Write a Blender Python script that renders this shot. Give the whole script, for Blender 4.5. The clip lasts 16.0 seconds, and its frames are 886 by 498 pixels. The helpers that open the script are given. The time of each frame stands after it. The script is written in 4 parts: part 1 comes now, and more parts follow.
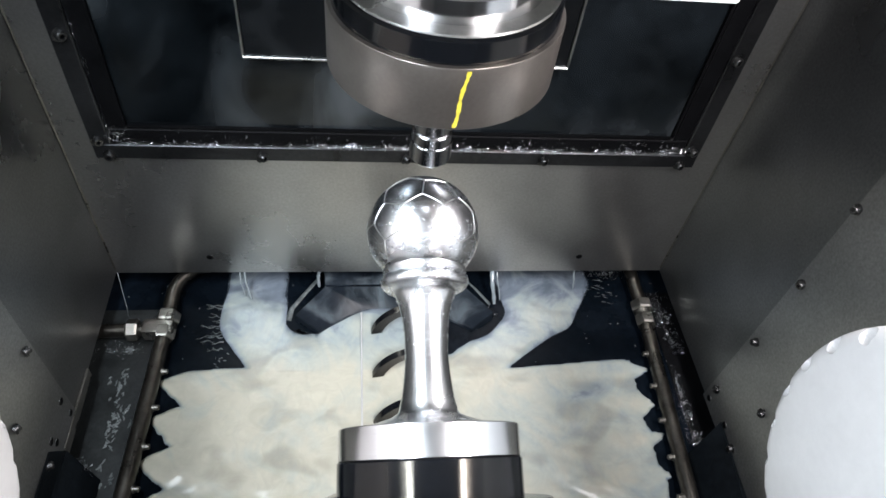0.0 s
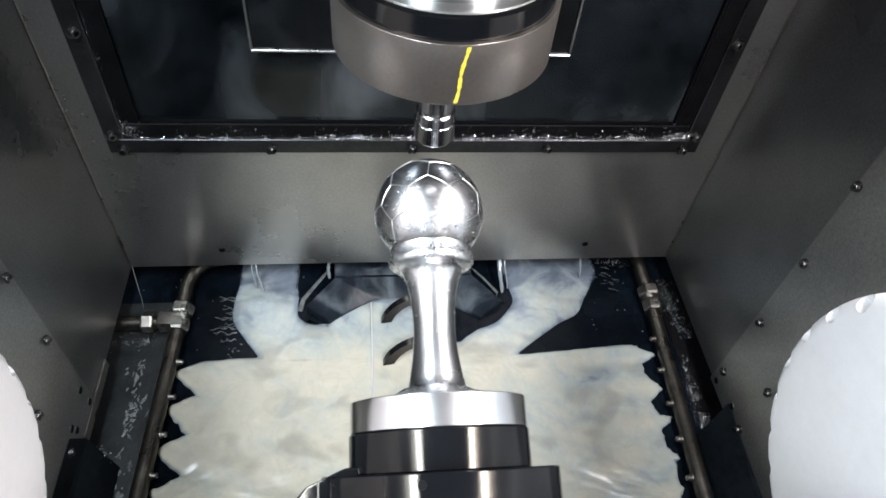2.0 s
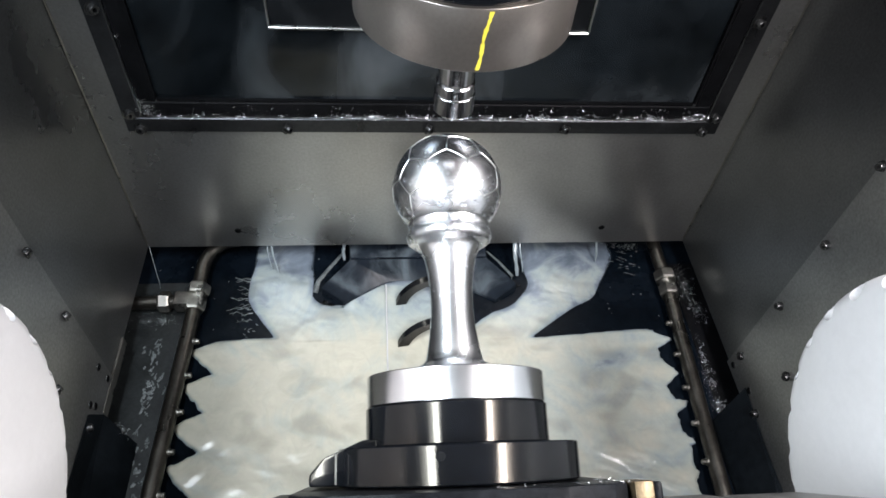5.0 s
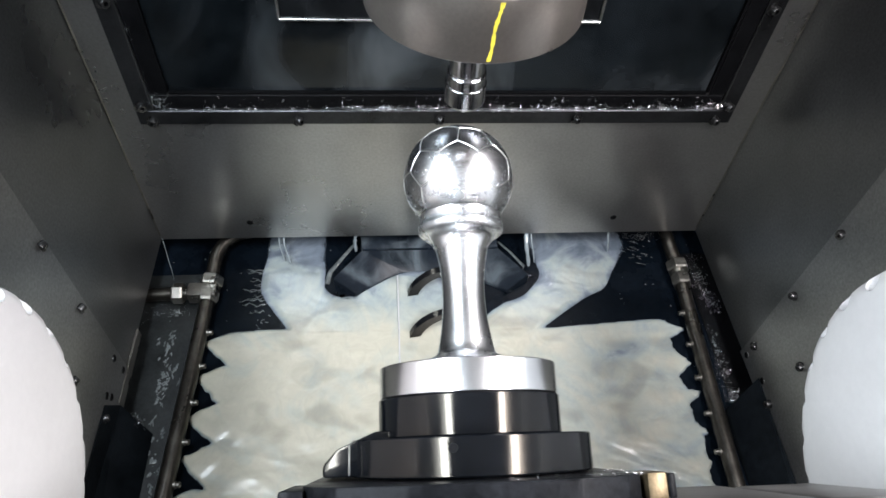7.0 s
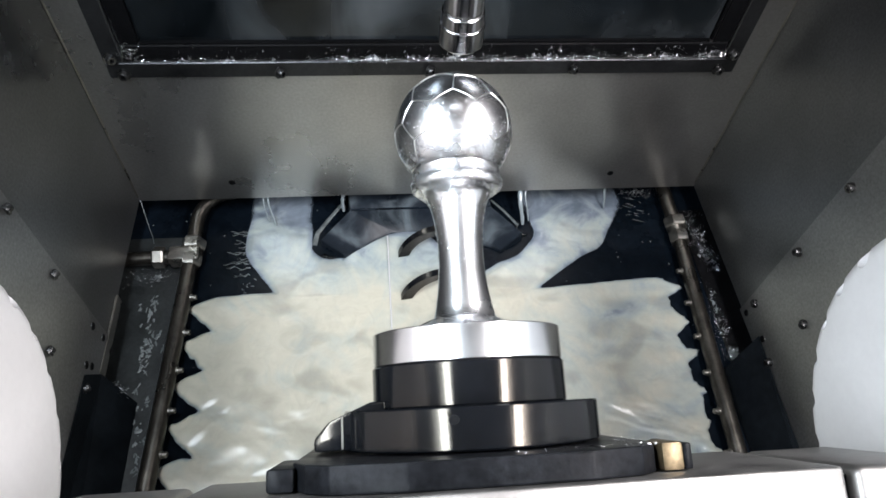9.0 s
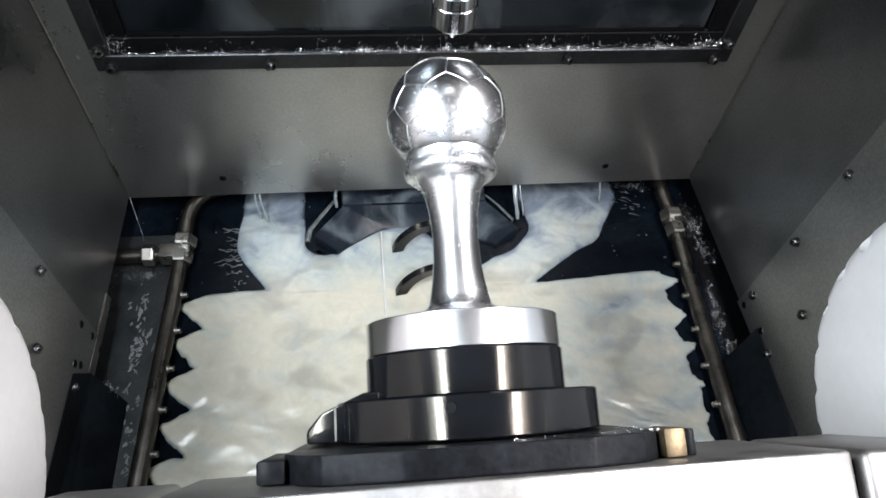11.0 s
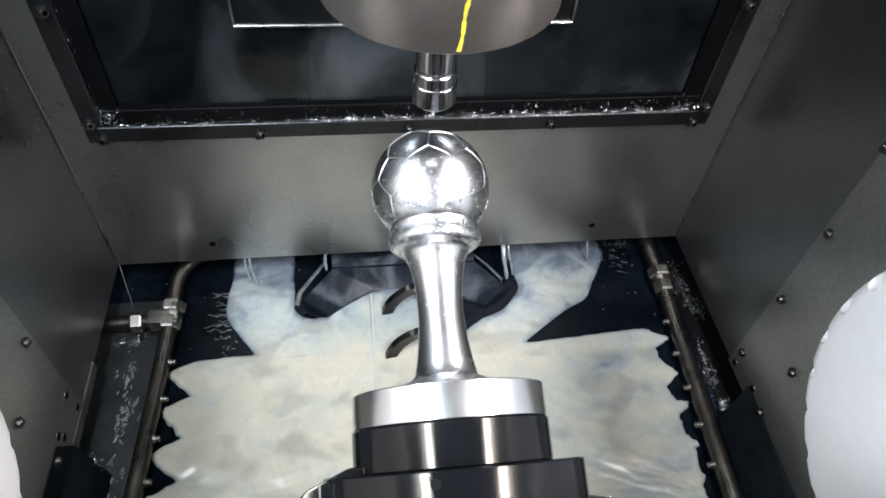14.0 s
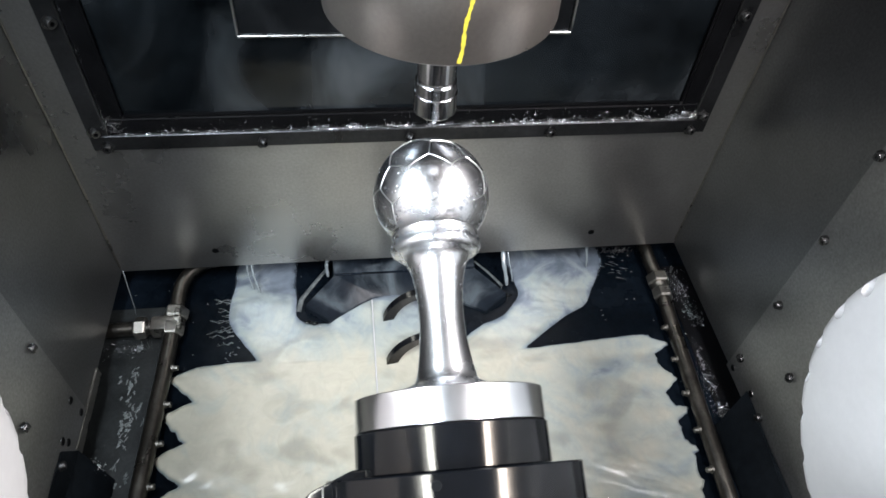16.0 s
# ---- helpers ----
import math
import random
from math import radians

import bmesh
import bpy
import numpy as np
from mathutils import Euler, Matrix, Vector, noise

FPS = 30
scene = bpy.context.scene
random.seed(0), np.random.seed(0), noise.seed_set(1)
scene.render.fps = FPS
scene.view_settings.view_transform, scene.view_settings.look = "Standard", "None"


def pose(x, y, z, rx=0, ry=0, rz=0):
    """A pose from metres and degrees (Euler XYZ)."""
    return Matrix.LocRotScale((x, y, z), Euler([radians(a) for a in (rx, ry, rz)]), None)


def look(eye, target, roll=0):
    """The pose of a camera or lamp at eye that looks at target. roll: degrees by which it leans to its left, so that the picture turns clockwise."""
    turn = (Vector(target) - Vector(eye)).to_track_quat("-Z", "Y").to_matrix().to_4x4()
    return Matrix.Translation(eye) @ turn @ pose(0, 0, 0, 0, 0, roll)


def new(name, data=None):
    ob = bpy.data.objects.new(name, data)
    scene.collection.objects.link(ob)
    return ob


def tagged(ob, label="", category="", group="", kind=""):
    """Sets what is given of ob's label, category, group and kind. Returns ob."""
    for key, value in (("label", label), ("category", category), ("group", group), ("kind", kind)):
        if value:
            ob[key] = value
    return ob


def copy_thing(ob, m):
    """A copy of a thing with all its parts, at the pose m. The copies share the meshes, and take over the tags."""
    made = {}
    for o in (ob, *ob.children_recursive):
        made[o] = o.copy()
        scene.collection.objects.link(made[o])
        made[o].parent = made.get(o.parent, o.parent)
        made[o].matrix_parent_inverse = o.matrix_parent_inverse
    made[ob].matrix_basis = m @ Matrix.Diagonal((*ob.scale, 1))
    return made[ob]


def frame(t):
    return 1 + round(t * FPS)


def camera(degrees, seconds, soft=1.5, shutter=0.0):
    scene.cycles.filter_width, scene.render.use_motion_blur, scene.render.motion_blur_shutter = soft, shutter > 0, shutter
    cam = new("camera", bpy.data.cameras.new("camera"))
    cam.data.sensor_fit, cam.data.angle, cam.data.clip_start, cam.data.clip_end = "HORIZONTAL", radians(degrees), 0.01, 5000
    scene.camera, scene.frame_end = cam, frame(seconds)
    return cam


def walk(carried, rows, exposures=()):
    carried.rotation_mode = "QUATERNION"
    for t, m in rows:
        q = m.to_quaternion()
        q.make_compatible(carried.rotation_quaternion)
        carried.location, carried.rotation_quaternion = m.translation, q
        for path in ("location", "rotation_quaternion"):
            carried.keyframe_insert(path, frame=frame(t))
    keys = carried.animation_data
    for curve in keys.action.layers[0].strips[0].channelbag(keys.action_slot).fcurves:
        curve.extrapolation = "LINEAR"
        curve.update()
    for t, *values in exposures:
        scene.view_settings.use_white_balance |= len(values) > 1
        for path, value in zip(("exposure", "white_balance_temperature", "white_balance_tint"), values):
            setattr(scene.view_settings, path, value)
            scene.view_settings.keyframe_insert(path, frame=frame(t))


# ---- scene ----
cam = camera(67.28, 16.0, soft=1.6)
# seconds, place, turn
ROWS = [
    (0.0, -0.0711, 0.1095, 0.8043, 40.46, -5.67, -4.84),
    (0.5, -0.0737, 0.0982, 0.81, 41.17, -5.06, -4.6),
    (1.0, -0.0731, 0.0941, 0.8104, 40.98, -4.84, -4.57),
    (1.5, -0.0714, 0.0904, 0.8091, 40.89, -4.66, -4.99),
    (2.0, -0.0701, 0.0871, 0.8049, 40.51, -4.41, -5.05),
    (2.5, -0.0726, 0.0866, 0.8, 39.85, -4.51, -5.0),
    (3.0, -0.0733, 0.083, 0.7973, 39.65, -4.02, -4.07),
    (3.5, -0.074, 0.08, 0.7949, 39.6, -3.96, -4.12),
    (4.0, -0.0743, 0.08, 0.794, 39.65, -4.16, -4.08),
    (6.5, -0.0749, 0.0797, 0.7955, 39.15, -3.0, -3.97),
    (7.0, -0.0751, 0.0813, 0.7955, 38.7, -2.96, -3.69),
    (7.5, -0.0773, 0.0865, 0.7934, 37.94, -2.96, -3.76),
    (8.0, -0.0764, 0.0937, 0.7855, 37.1, -2.92, -4.17),
    (8.5, -0.0801, 0.1023, 0.7731, 35.98, -3.18, -4.7),
    (9.0, -0.0782, 0.1022, 0.767, 35.32, -3.4, -4.88),
    (9.5, -0.0792, 0.0976, 0.7658, 35.2, -3.51, -4.81),
    (12.0, -0.0765, 0.1066, 0.7451, 36.94, -3.66, -6.63),
    (12.5, -0.0781, 0.1126, 0.7494, 39.03, -3.75, -7.05),
    (13.0, -0.072, 0.1096, 0.7588, 40.06, -3.6, -6.85),
    (13.5, -0.0732, 0.1075, 0.7616, 40.32, -3.37, -6.71),
    (14.0, -0.0707, 0.1056, 0.7624, 40.23, -3.31, -6.66),
    (14.5, -0.0725, 0.1046, 0.7628, 40.15, -3.39, -6.91),
    (15.0, -0.0711, 0.1016, 0.7638, 40.24, -3.38, -6.61),
    (15.5, -0.0711, 0.1019, 0.7675, 40.5, -3.22, -6.66),
    (16.0, -0.072, 0.0996, 0.7689, 40.83, -3.26, -6.67),
]
walk(cam, [(t, pose(x, y, z, rx, ry, rz)) for t, x, y, z, rx, ry, rz in ROWS])

# ---------------------------------------------------------------- light
scene.view_settings.exposure = 0.0
world = bpy.data.worlds.new("world")
scene.world = world
world.use_nodes = True
world.node_tree.nodes["Background"].inputs[0].default_value = (0.5, 0.55, 0.6, 1)
world.node_tree.nodes["Background"].inputs[1].default_value = 0.02
LAMP_POWER = 13.4


# ---------------------------------------------------------------- materials
def material(name, color, rough=0.5, metal=0.0, grain=40.0, amount=0.15, bump=0.0, bump_scale=300.0,
             stain=6.0, stain_amount=0.2, rough_var=0.1, stretch=(1, 1, 1), coat=0.0, random_tint=0.0, specular=0.5):
    """Principled surface with large stains, fine grain and relief, in metres."""
    m = bpy.data.materials.new(name)
    m.use_nodes = True
    nt = m.node_tree
    n, l = nt.nodes, nt.links
    b = n["Principled BSDF"]
    b.inputs["Metallic"].default_value = metal
    b.inputs["Coat Weight"].default_value = coat
    b.inputs["Specular IOR Level"].default_value = specular
    geo = n.new("ShaderNodeNewGeometry")
    mp = n.new("ShaderNodeMapping")
    mp.inputs["Scale"].default_value = stretch
    l.new(geo.outputs["Position"], mp.inputs["Vector"])
    big = n.new("ShaderNodeTexNoise")
    big.inputs["Scale"].default_value = stain
    big.inputs["Detail"].default_value = 5
    big.inputs["Roughness"].default_value = 0.6
    l.new(geo.outputs["Position"], big.inputs["Vector"])
    fine = n.new("ShaderNodeTexNoise")
    fine.inputs["Scale"].default_value = grain
    fine.inputs["Detail"].default_value = 6
    fine.inputs["Roughness"].default_value = 0.7
    l.new(mp.outputs["Vector"], fine.inputs["Vector"])
    r1 = n.new("ShaderNodeMapRange")
    r1.inputs["From Min"].default_value, r1.inputs["From Max"].default_value = 0.3, 0.7
    r1.inputs["To Min"].default_value, r1.inputs["To Max"].default_value = 1 - stain_amount, 1 + stain_amount
    l.new(big.outputs["Fac"], r1.inputs["Value"])
    r2 = n.new("ShaderNodeMapRange")
    r2.inputs["From Min"].default_value, r2.inputs["From Max"].default_value = 0.3, 0.7
    r2.inputs["To Min"].default_value, r2.inputs["To Max"].default_value = 1 - amount, 1 + amount
    l.new(fine.outputs["Fac"], r2.inputs["Value"])
    mul = n.new("ShaderNodeMath")
    mul.operation = "MULTIPLY"
    l.new(r1.outputs[0], mul.inputs[0])
    l.new(r2.outputs[0], mul.inputs[1])
    out = mul.outputs[0]
    if random_tint:
        info = n.new("ShaderNodeObjectInfo")
        r4 = n.new("ShaderNodeMapRange")
        r4.inputs["To Min"].default_value, r4.inputs["To Max"].default_value = 1 - random_tint, 1 + random_tint
        l.new(info.outputs["Random"], r4.inputs["Value"])
        mul2 = n.new("ShaderNodeMath")
        mul2.operation = "MULTIPLY"
        l.new(out, mul2.inputs[0])
        l.new(r4.outputs[0], mul2.inputs[1])
        out = mul2.outputs[0]
    vm = n.new("ShaderNodeVectorMath")
    vm.operation = "SCALE"
    vm.inputs[0].default_value = color
    l.new(out, vm.inputs["Scale"])
    l.new(vm.outputs["Vector"], b.inputs["Base Color"])
    r3 = n.new("ShaderNodeMapRange")
    r3.inputs["From Min"].default_value, r3.inputs["From Max"].default_value = 0.3, 0.7
    r3.inputs["To Min"].default_value = max(0.02, rough - rough_var)
    r3.inputs["To Max"].default_value = min(1.0, rough + rough_var)
    l.new(big.outputs["Fac"], r3.inputs["Value"])
    l.new(r3.outputs[0], b.inputs["Roughness"])
    if bump:
        bn = n.new("ShaderNodeTexNoise")
        bn.inputs["Scale"].default_value = bump_scale
        bn.inputs["Detail"].default_value = 4
        l.new(mp.outputs["Vector"], bn.inputs["Vector"])
        bp = n.new("ShaderNodeBump")
        bp.inputs["Strength"].default_value = bump
        bp.inputs["Distance"].default_value = 0.001
        l.new(bn.outputs["Fac"], bp.inputs["Height"])
        l.new(bp.outputs["Normal"], b.inputs["Normal"])
    return m


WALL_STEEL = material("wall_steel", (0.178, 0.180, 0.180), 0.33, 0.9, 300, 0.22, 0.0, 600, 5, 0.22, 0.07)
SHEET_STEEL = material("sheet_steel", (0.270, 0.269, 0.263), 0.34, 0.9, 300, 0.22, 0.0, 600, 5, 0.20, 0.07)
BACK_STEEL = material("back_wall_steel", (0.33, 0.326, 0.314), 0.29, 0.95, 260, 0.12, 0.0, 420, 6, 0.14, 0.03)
_nt = BACK_STEEL.node_tree
_tan = _nt.nodes.new("ShaderNodeTangent")
_tan.direction_type = "UV_MAP"
_nt.links.new(_tan.outputs[0], _nt.nodes["Principled BSDF"].inputs["Tangent"])
_nt.nodes["Principled BSDF"].inputs["Anisotropic"].default_value = 0.7
_nt.nodes["Principled BSDF"].inputs["Anisotropic Rotation"].default_value = 0.25
GUIDE_BLACK = material("guide_black", (0.0030, 0.0040, 0.0050), 0.4, 0.0, 120, 0.4, 0.2, 200, 14, 0.5, 0.1, specular=0.06)
STRIP_DARK = material("dull_dark_strip", (0.0120, 0.0140, 0.0142), 0.42, 0.2, 160, 0.5, 0.3, 220, 18, 0.5, 0.12)
PLATE_BLACK = material("worn_black_plate", (0.0055, 0.006, 0.007), 0.36, 0.0, 220, 0.5, 0.2, 260, 30, 0.5, 0.1, specular=0.05)
DARK_FLOOR = material("wet_dark_floor", (0.0026, 0.0043, 0.0068), 0.26, 0.0, 90, 0.4, 0.25, 160, 9, 0.5, 0.12, specular=0.04)
GLOSS_BLACK = material("gloss_black_panel", (0.0040, 0.0054, 0.0066), 0.15, 0.0, 60, 0.25, 0.05, 60, 6, 0.97, 0.12, specular=0.4)


def add_smears_and_reflections(m, tint, scale, low, high, seed):
    """Cloudy patches over a dark surface: coolant smears and painted-in blurred reflections."""
    n, l = m.node_tree.nodes, m.node_tree.links
    b = n["Principled BSDF"]
    geo = n.new("ShaderNodeNewGeometry")
    mp = n.new("ShaderNodeMapping")
    mp.inputs["Location"].default_value = (seed, seed * 0.7, seed * 1.3)
    mp.inputs["Rotation"].default_value = (0, 0.5, 0)
    mp.inputs["Scale"].default_value = (1.25, 1.0, 0.8)
    l.new(geo.outputs["Position"], mp.inputs["Vector"])
    t = n.new("ShaderNodeTexNoise")
    t.inputs["Scale"].default_value, t.inputs["Detail"].default_value, t.inputs["Distortion"].default_value = scale, 4, 0.7
    l.new(mp.outputs["Vector"], t.inputs["Vector"])
    r = n.new("ShaderNodeMapRange")
    r.interpolation_type = "SMOOTHSTEP"
    for k, v in zip(("From Min", "From Max", "To Min", "To Max"), (low, high, 0.0, 1.0)):
        r.inputs[k].default_value = v
    l.new(t.outputs["Fac"], r.inputs["Value"])
    mix = n.new("ShaderNodeMix")
    mix.data_type = "RGBA"
    l.new(r.outputs[0], mix.inputs[0])
    l.new(b.inputs["Base Color"].links[0].from_socket, mix.inputs[6])
    mix.inputs[7].default_value = tint
    l.new(mix.outputs[2], b.inputs["Base Color"])


# pale clouds put the panel's blurred reflections into its base colour
add_smears_and_reflections(GLOSS_BLACK, (0.046, 0.053, 0.058, 1), 5.5, 0.48, 0.76, 2.3)
FRAME_STEEL = material("frame_steel", (0.034, 0.035, 0.037), 0.34, 0.85, 150, 0.2, 0.1, 400, 12, 0.3, 0.1)
RUBBER = material("black_rubber", (0.0025, 0.0026, 0.003), 0.5, 0.0, 200, 0.3, 0.3, 300, 20, 0.3, 0.1, specular=0.06)
DARK_PLATE = material("dark_polished_plate", (0.05, 0.055, 0.06), 0.14, 0.9, 120, 0.2, 0.03, 200, 8, 0.3, 0.05)
# steam-like reflections of the plate, mixed into its colour
add_smears_and_reflections(DARK_PLATE, (0.13, 0.14, 0.15, 1), 13.0, 0.52, 0.75, 1.1)
EDGE_STEEL = material("bright_edge_steel", (0.62, 0.62, 0.60), 0.3, 1.0, 300, 0.1, 0.0, 300, 20, 0.1, 0.05)
ALUMINIUM = material("machined_aluminium", (0.94, 0.945, 0.955), 0.245, 1.0, 600, 0.05, 0.03, 900, 14, 0.05, 0.05)
BRUSHED_RING = material("turned_aluminium", (0.86, 0.86, 0.87), 0.225, 1.0, 900, 0.06, 0.06, 900, 14, 0.05, 0.05)
BLACK_OXIDE = material("black_oxide_steel", (0.0045, 0.0053, 0.0068), 0.13, 0.0, 300, 0.25, 0.03, 500, 12, 0.3, 0.04, specular=0.38)
BLACK_OXIDE.node_tree.nodes["Principled BSDF"].inputs["Specular Tint"].default_value = (1.0, 0.90, 0.75, 1)
SPINDLE_GREY = material("spindle_steel", (0.155, 0.139, 0.124), 0.29, 0.8, 400, 0.08, 0.04, 700, 9, 0.12, 0.05)
TOOL_STEEL = material("ground_tool_steel", (0.66, 0.66, 0.67), 0.14, 1.0, 500, 0.05, 0.0, 300, 20, 0.06, 0.04)
WHITE_PAINT = material("white_paint", (0.60, 0.592, 0.588), 0.34, 0.0, 120, 0.03, 0.05, 120, 8, 0.05, 0.08)
HEAD_PAINT = material("light_grey_paint", (0.62, 0.62, 0.60), 0.4, 0.0, 200, 0.05, 0.08, 200, 14, 0.08, 0.08)
YELLOW = material("yellow_marker_paint", (0.55, 0.46, 0.045), 0.5, 0.0, 600, 0.2, 0.2, 900, 60, 0.15, 0.1)
BRASS = material("worn_brass", (0.12, 0.092, 0.055), 0.42, 0.85, 300, 0.25, 0.25, 300, 60, 0.35, 0.1)
SLAB_STEEL = material("milled_table_steel", (0.245, 0.238, 0.228), 0.44, 1.0, 260, 0.08, 0.12, 400, 25, 0.15, 0.08)
PIPE_STEEL = material("wet_pipe_steel", (0.065, 0.060, 0.052), 0.32, 0.9, 120, 0.25, 0.15, 260, 20, 0.35, 0.1)
FITTING = material("zinc_fitting", (0.24, 0.228, 0.205), 0.32, 0.95, 200, 0.12, 0.06, 300, 40, 0.15, 0.08)
BOLT = material("blackened_bolt", (0.055, 0.055, 0.055), 0.3, 0.9, 300, 0.2, 0.1, 400, 60, 0.2, 0.1)
CHIP = material("aluminium_chips", (0.75, 0.76, 0.78), 0.25, 1.0, 300, 0.2, 0.0, 300, 60, 0.2, 0.1)
HOOD = material("blue_black_hood", (0.0065, 0.010, 0.0155), 0.26, 0.0, 120, 0.25, 0.1, 200, 14, 0.4, 0.1, specular=0.24)
HOOD_WET = material("wet_blue_black_hood", (0.0085, 0.012, 0.017), 0.32, 0.0, 120, 0.25, 0.1, 200, 14, 0.4, 0.06, specular=0.14)
add_smears_and_reflections(HOOD_WET, (0.075, 0.09, 0.10, 1), 16.0, 0.45, 0.72, 4.2)
HOUSING = material("lamp_housing", (0.55, 0.55, 0.55), 0.45, 0.3, 120, 0.05)


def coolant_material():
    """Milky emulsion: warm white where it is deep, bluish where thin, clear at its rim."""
    m = bpy.data.materials.new("milky_coolant")
    m.use_nodes = True
    n, l = m.node_tree.nodes, m.node_tree.links
    b = n["Principled BSDF"]
    b.inputs["Roughness"].default_value = 0.28
    out = n["Material Output"]
    geo = n.new("ShaderNodeNewGeometry")
    sep = n.new("ShaderNodeSeparateXYZ")
    l.new(geo.outputs["Position"], sep.inputs[0])

    def noise_node(scale, detail, distortion, stretch):
        mp = n.new("ShaderNodeMapping")
        mp.inputs["Scale"].default_value = stretch
        l.new(geo.outputs["Position"], mp.inputs["Vector"])
        t = n.new("ShaderNodeTexNoise")
        t.inputs["Scale"].default_value, t.inputs["Detail"].default_value, t.inputs["Distortion"].default_value = scale, detail, distortion
        t.inputs["Roughness"].default_value = 0.62
        l.new(mp.outputs["Vector"], t.inputs["Vector"])
        return t.outputs["Fac"]

    def ranged(src, a0, a1, b0, b1, smooth=False):
        r = n.new("ShaderNodeMapRange")
        if smooth:
            r.interpolation_type = "SMOOTHSTEP"
        for k, v in zip(("From Min", "From Max", "To Min", "To Max"), (a0, a1, b0, b1)):
            r.inputs[k].default_value = v
        l.new(src, r.inputs["Value"])
        return r.outputs[0]

    def math_node(op, x, y):
        q = n.new("ShaderNodeMath")
        q.operation = op
        for k, v in enumerate((x, y)):
            if isinstance(v, float):
                q.inputs[k].default_value = v
            else:
                l.new(v, q.inputs[k])
        return q.outputs[0]

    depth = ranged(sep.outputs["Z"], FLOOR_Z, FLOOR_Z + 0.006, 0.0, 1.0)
    swirl = noise_node(13, 4, 1.6, (1.05, 0.85, 1))
    blot = noise_node(17, 1, 0.5, (0.8, 1.2, 1))
    fine = noise_node(38, 4, 2.2, (1.0, 0.9, 1))
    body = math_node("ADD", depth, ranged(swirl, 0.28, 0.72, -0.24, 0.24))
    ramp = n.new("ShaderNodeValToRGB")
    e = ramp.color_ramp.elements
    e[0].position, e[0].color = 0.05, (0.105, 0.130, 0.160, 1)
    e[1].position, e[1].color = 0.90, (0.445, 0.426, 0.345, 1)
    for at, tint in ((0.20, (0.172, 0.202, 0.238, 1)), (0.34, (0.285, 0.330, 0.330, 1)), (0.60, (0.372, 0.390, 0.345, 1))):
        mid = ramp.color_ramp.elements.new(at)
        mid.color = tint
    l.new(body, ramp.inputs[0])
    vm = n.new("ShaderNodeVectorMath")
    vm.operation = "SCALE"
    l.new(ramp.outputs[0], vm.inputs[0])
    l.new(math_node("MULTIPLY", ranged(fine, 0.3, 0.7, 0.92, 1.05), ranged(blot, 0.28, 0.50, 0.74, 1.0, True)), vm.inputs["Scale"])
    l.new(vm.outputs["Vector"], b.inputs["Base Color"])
    bp = n.new("ShaderNodeBump")
    bp.inputs["Strength"].default_value, bp.inputs["Distance"].default_value = 0.75, 0.008
    l.new(noise_node(12, 2, 0.9, (0.7, 1.2, 1)), bp.inputs["Height"])
    l.new(bp.outputs["Normal"], b.inputs["Normal"])
    rim = math_node("ADD", depth, ranged(fine, 0.3, 0.7, -0.025, 0.025))
    cover_f = ranged(rim, 0.0, 0.17, 0.0, 1.0, True)
    clear = n.new("ShaderNodeBsdfTransparent")
    mix = n.new("ShaderNodeMixShader")
    l.new(cover_f, mix.inputs[0])
    l.new(clear.outputs[0], mix.inputs[1])
    l.new(b.outputs[0], mix.inputs[2])
    l.new(mix.outputs[0], out.inputs["Surface"])
    return m


FLOOR_Z = -0.05
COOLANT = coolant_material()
SPLASH = material("dried_splash", (0.10, 0.112, 0.112), 0.35, 0.0, 200, 0.4, 0.0, 60, 60, 0.4, 0.1)
WATER = material("clear_drops", (0.95, 0.97, 1.0), 0.06, 0.0, 100, 0.0, 0.0, 60, 60, 0.0, 0.0)
WATER.node_tree.nodes["Principled BSDF"].inputs["Transmission Weight"].default_value = 1.0
WATER.node_tree.nodes["Principled BSDF"].inputs["IOR"].default_value = 1.33
STREAM = material("milky_stream", (0.24, 0.275, 0.29), 0.18, 0.0, 60, 0.1, 0.0, 60, 20, 0.1, 0.05)

LED = bpy.data.materials.new("led_diffuser")
LED.use_nodes = True
LED.node_tree.nodes["Principled BSDF"].inputs["Emission Color"].default_value = (0.93, 0.97, 1.0, 1)
LED.node_tree.nodes["Principled BSDF"].inputs["Emission Strength"].default_value = 6.0


# ---------------------------------------------------------------- mesh helpers
def part(name, bm, mat, parent=None, label="", m=None, smooth=True, angle=35):
    """Links a bmesh as one mesh object, under a thing or a part."""
    bmesh.ops.recalc_face_normals(bm, faces=bm.faces)
    if smooth:
        lim = radians(angle)
        for f in bm.faces:
            f.smooth = True
        for e in bm.edges:
            if len(e.link_faces) == 2 and e.calc_face_angle(0) > lim:
                e.smooth = False
    me = bpy.data.meshes.new(name)
    bm.to_mesh(me)
    bm.free()
    me.materials.append(mat)
    ob = new(name, me)
    if m is not None:
        ob.matrix_basis = m
    if parent is not None:
        ob.parent = parent
    if label:
        ob["label"] = label
    return ob


def empty(name, m, label, category, group="", kind=""):
    ob = new(name)
    ob.empty_display_size = 0.02
    ob.matrix_basis = m
    return tagged(ob, label, category, group, kind)


def box(x0, x1, y0, y1, z0, z1, bevel=0.0, seg=2, bm=None):
    out = bm if bm is not None else bmesh.new()
    made = bmesh.ops.create_cube(out, size=1)
    vs = made["verts"]
    for v in vs:
        v.co = Vector(((x0 + x1) / 2 + v.co.x * (x1 - x0), (y0 + y1) / 2 + v.co.y * (y1 - y0), (z0 + z1) / 2 + v.co.z * (z1 - z0)))
    if bevel:
        es = list({e for v in vs for e in v.link_edges})
        bmesh.ops.bevel(out, geom=es, offset=bevel, segments=seg, affect="EDGES", profile=0.5)
    return out


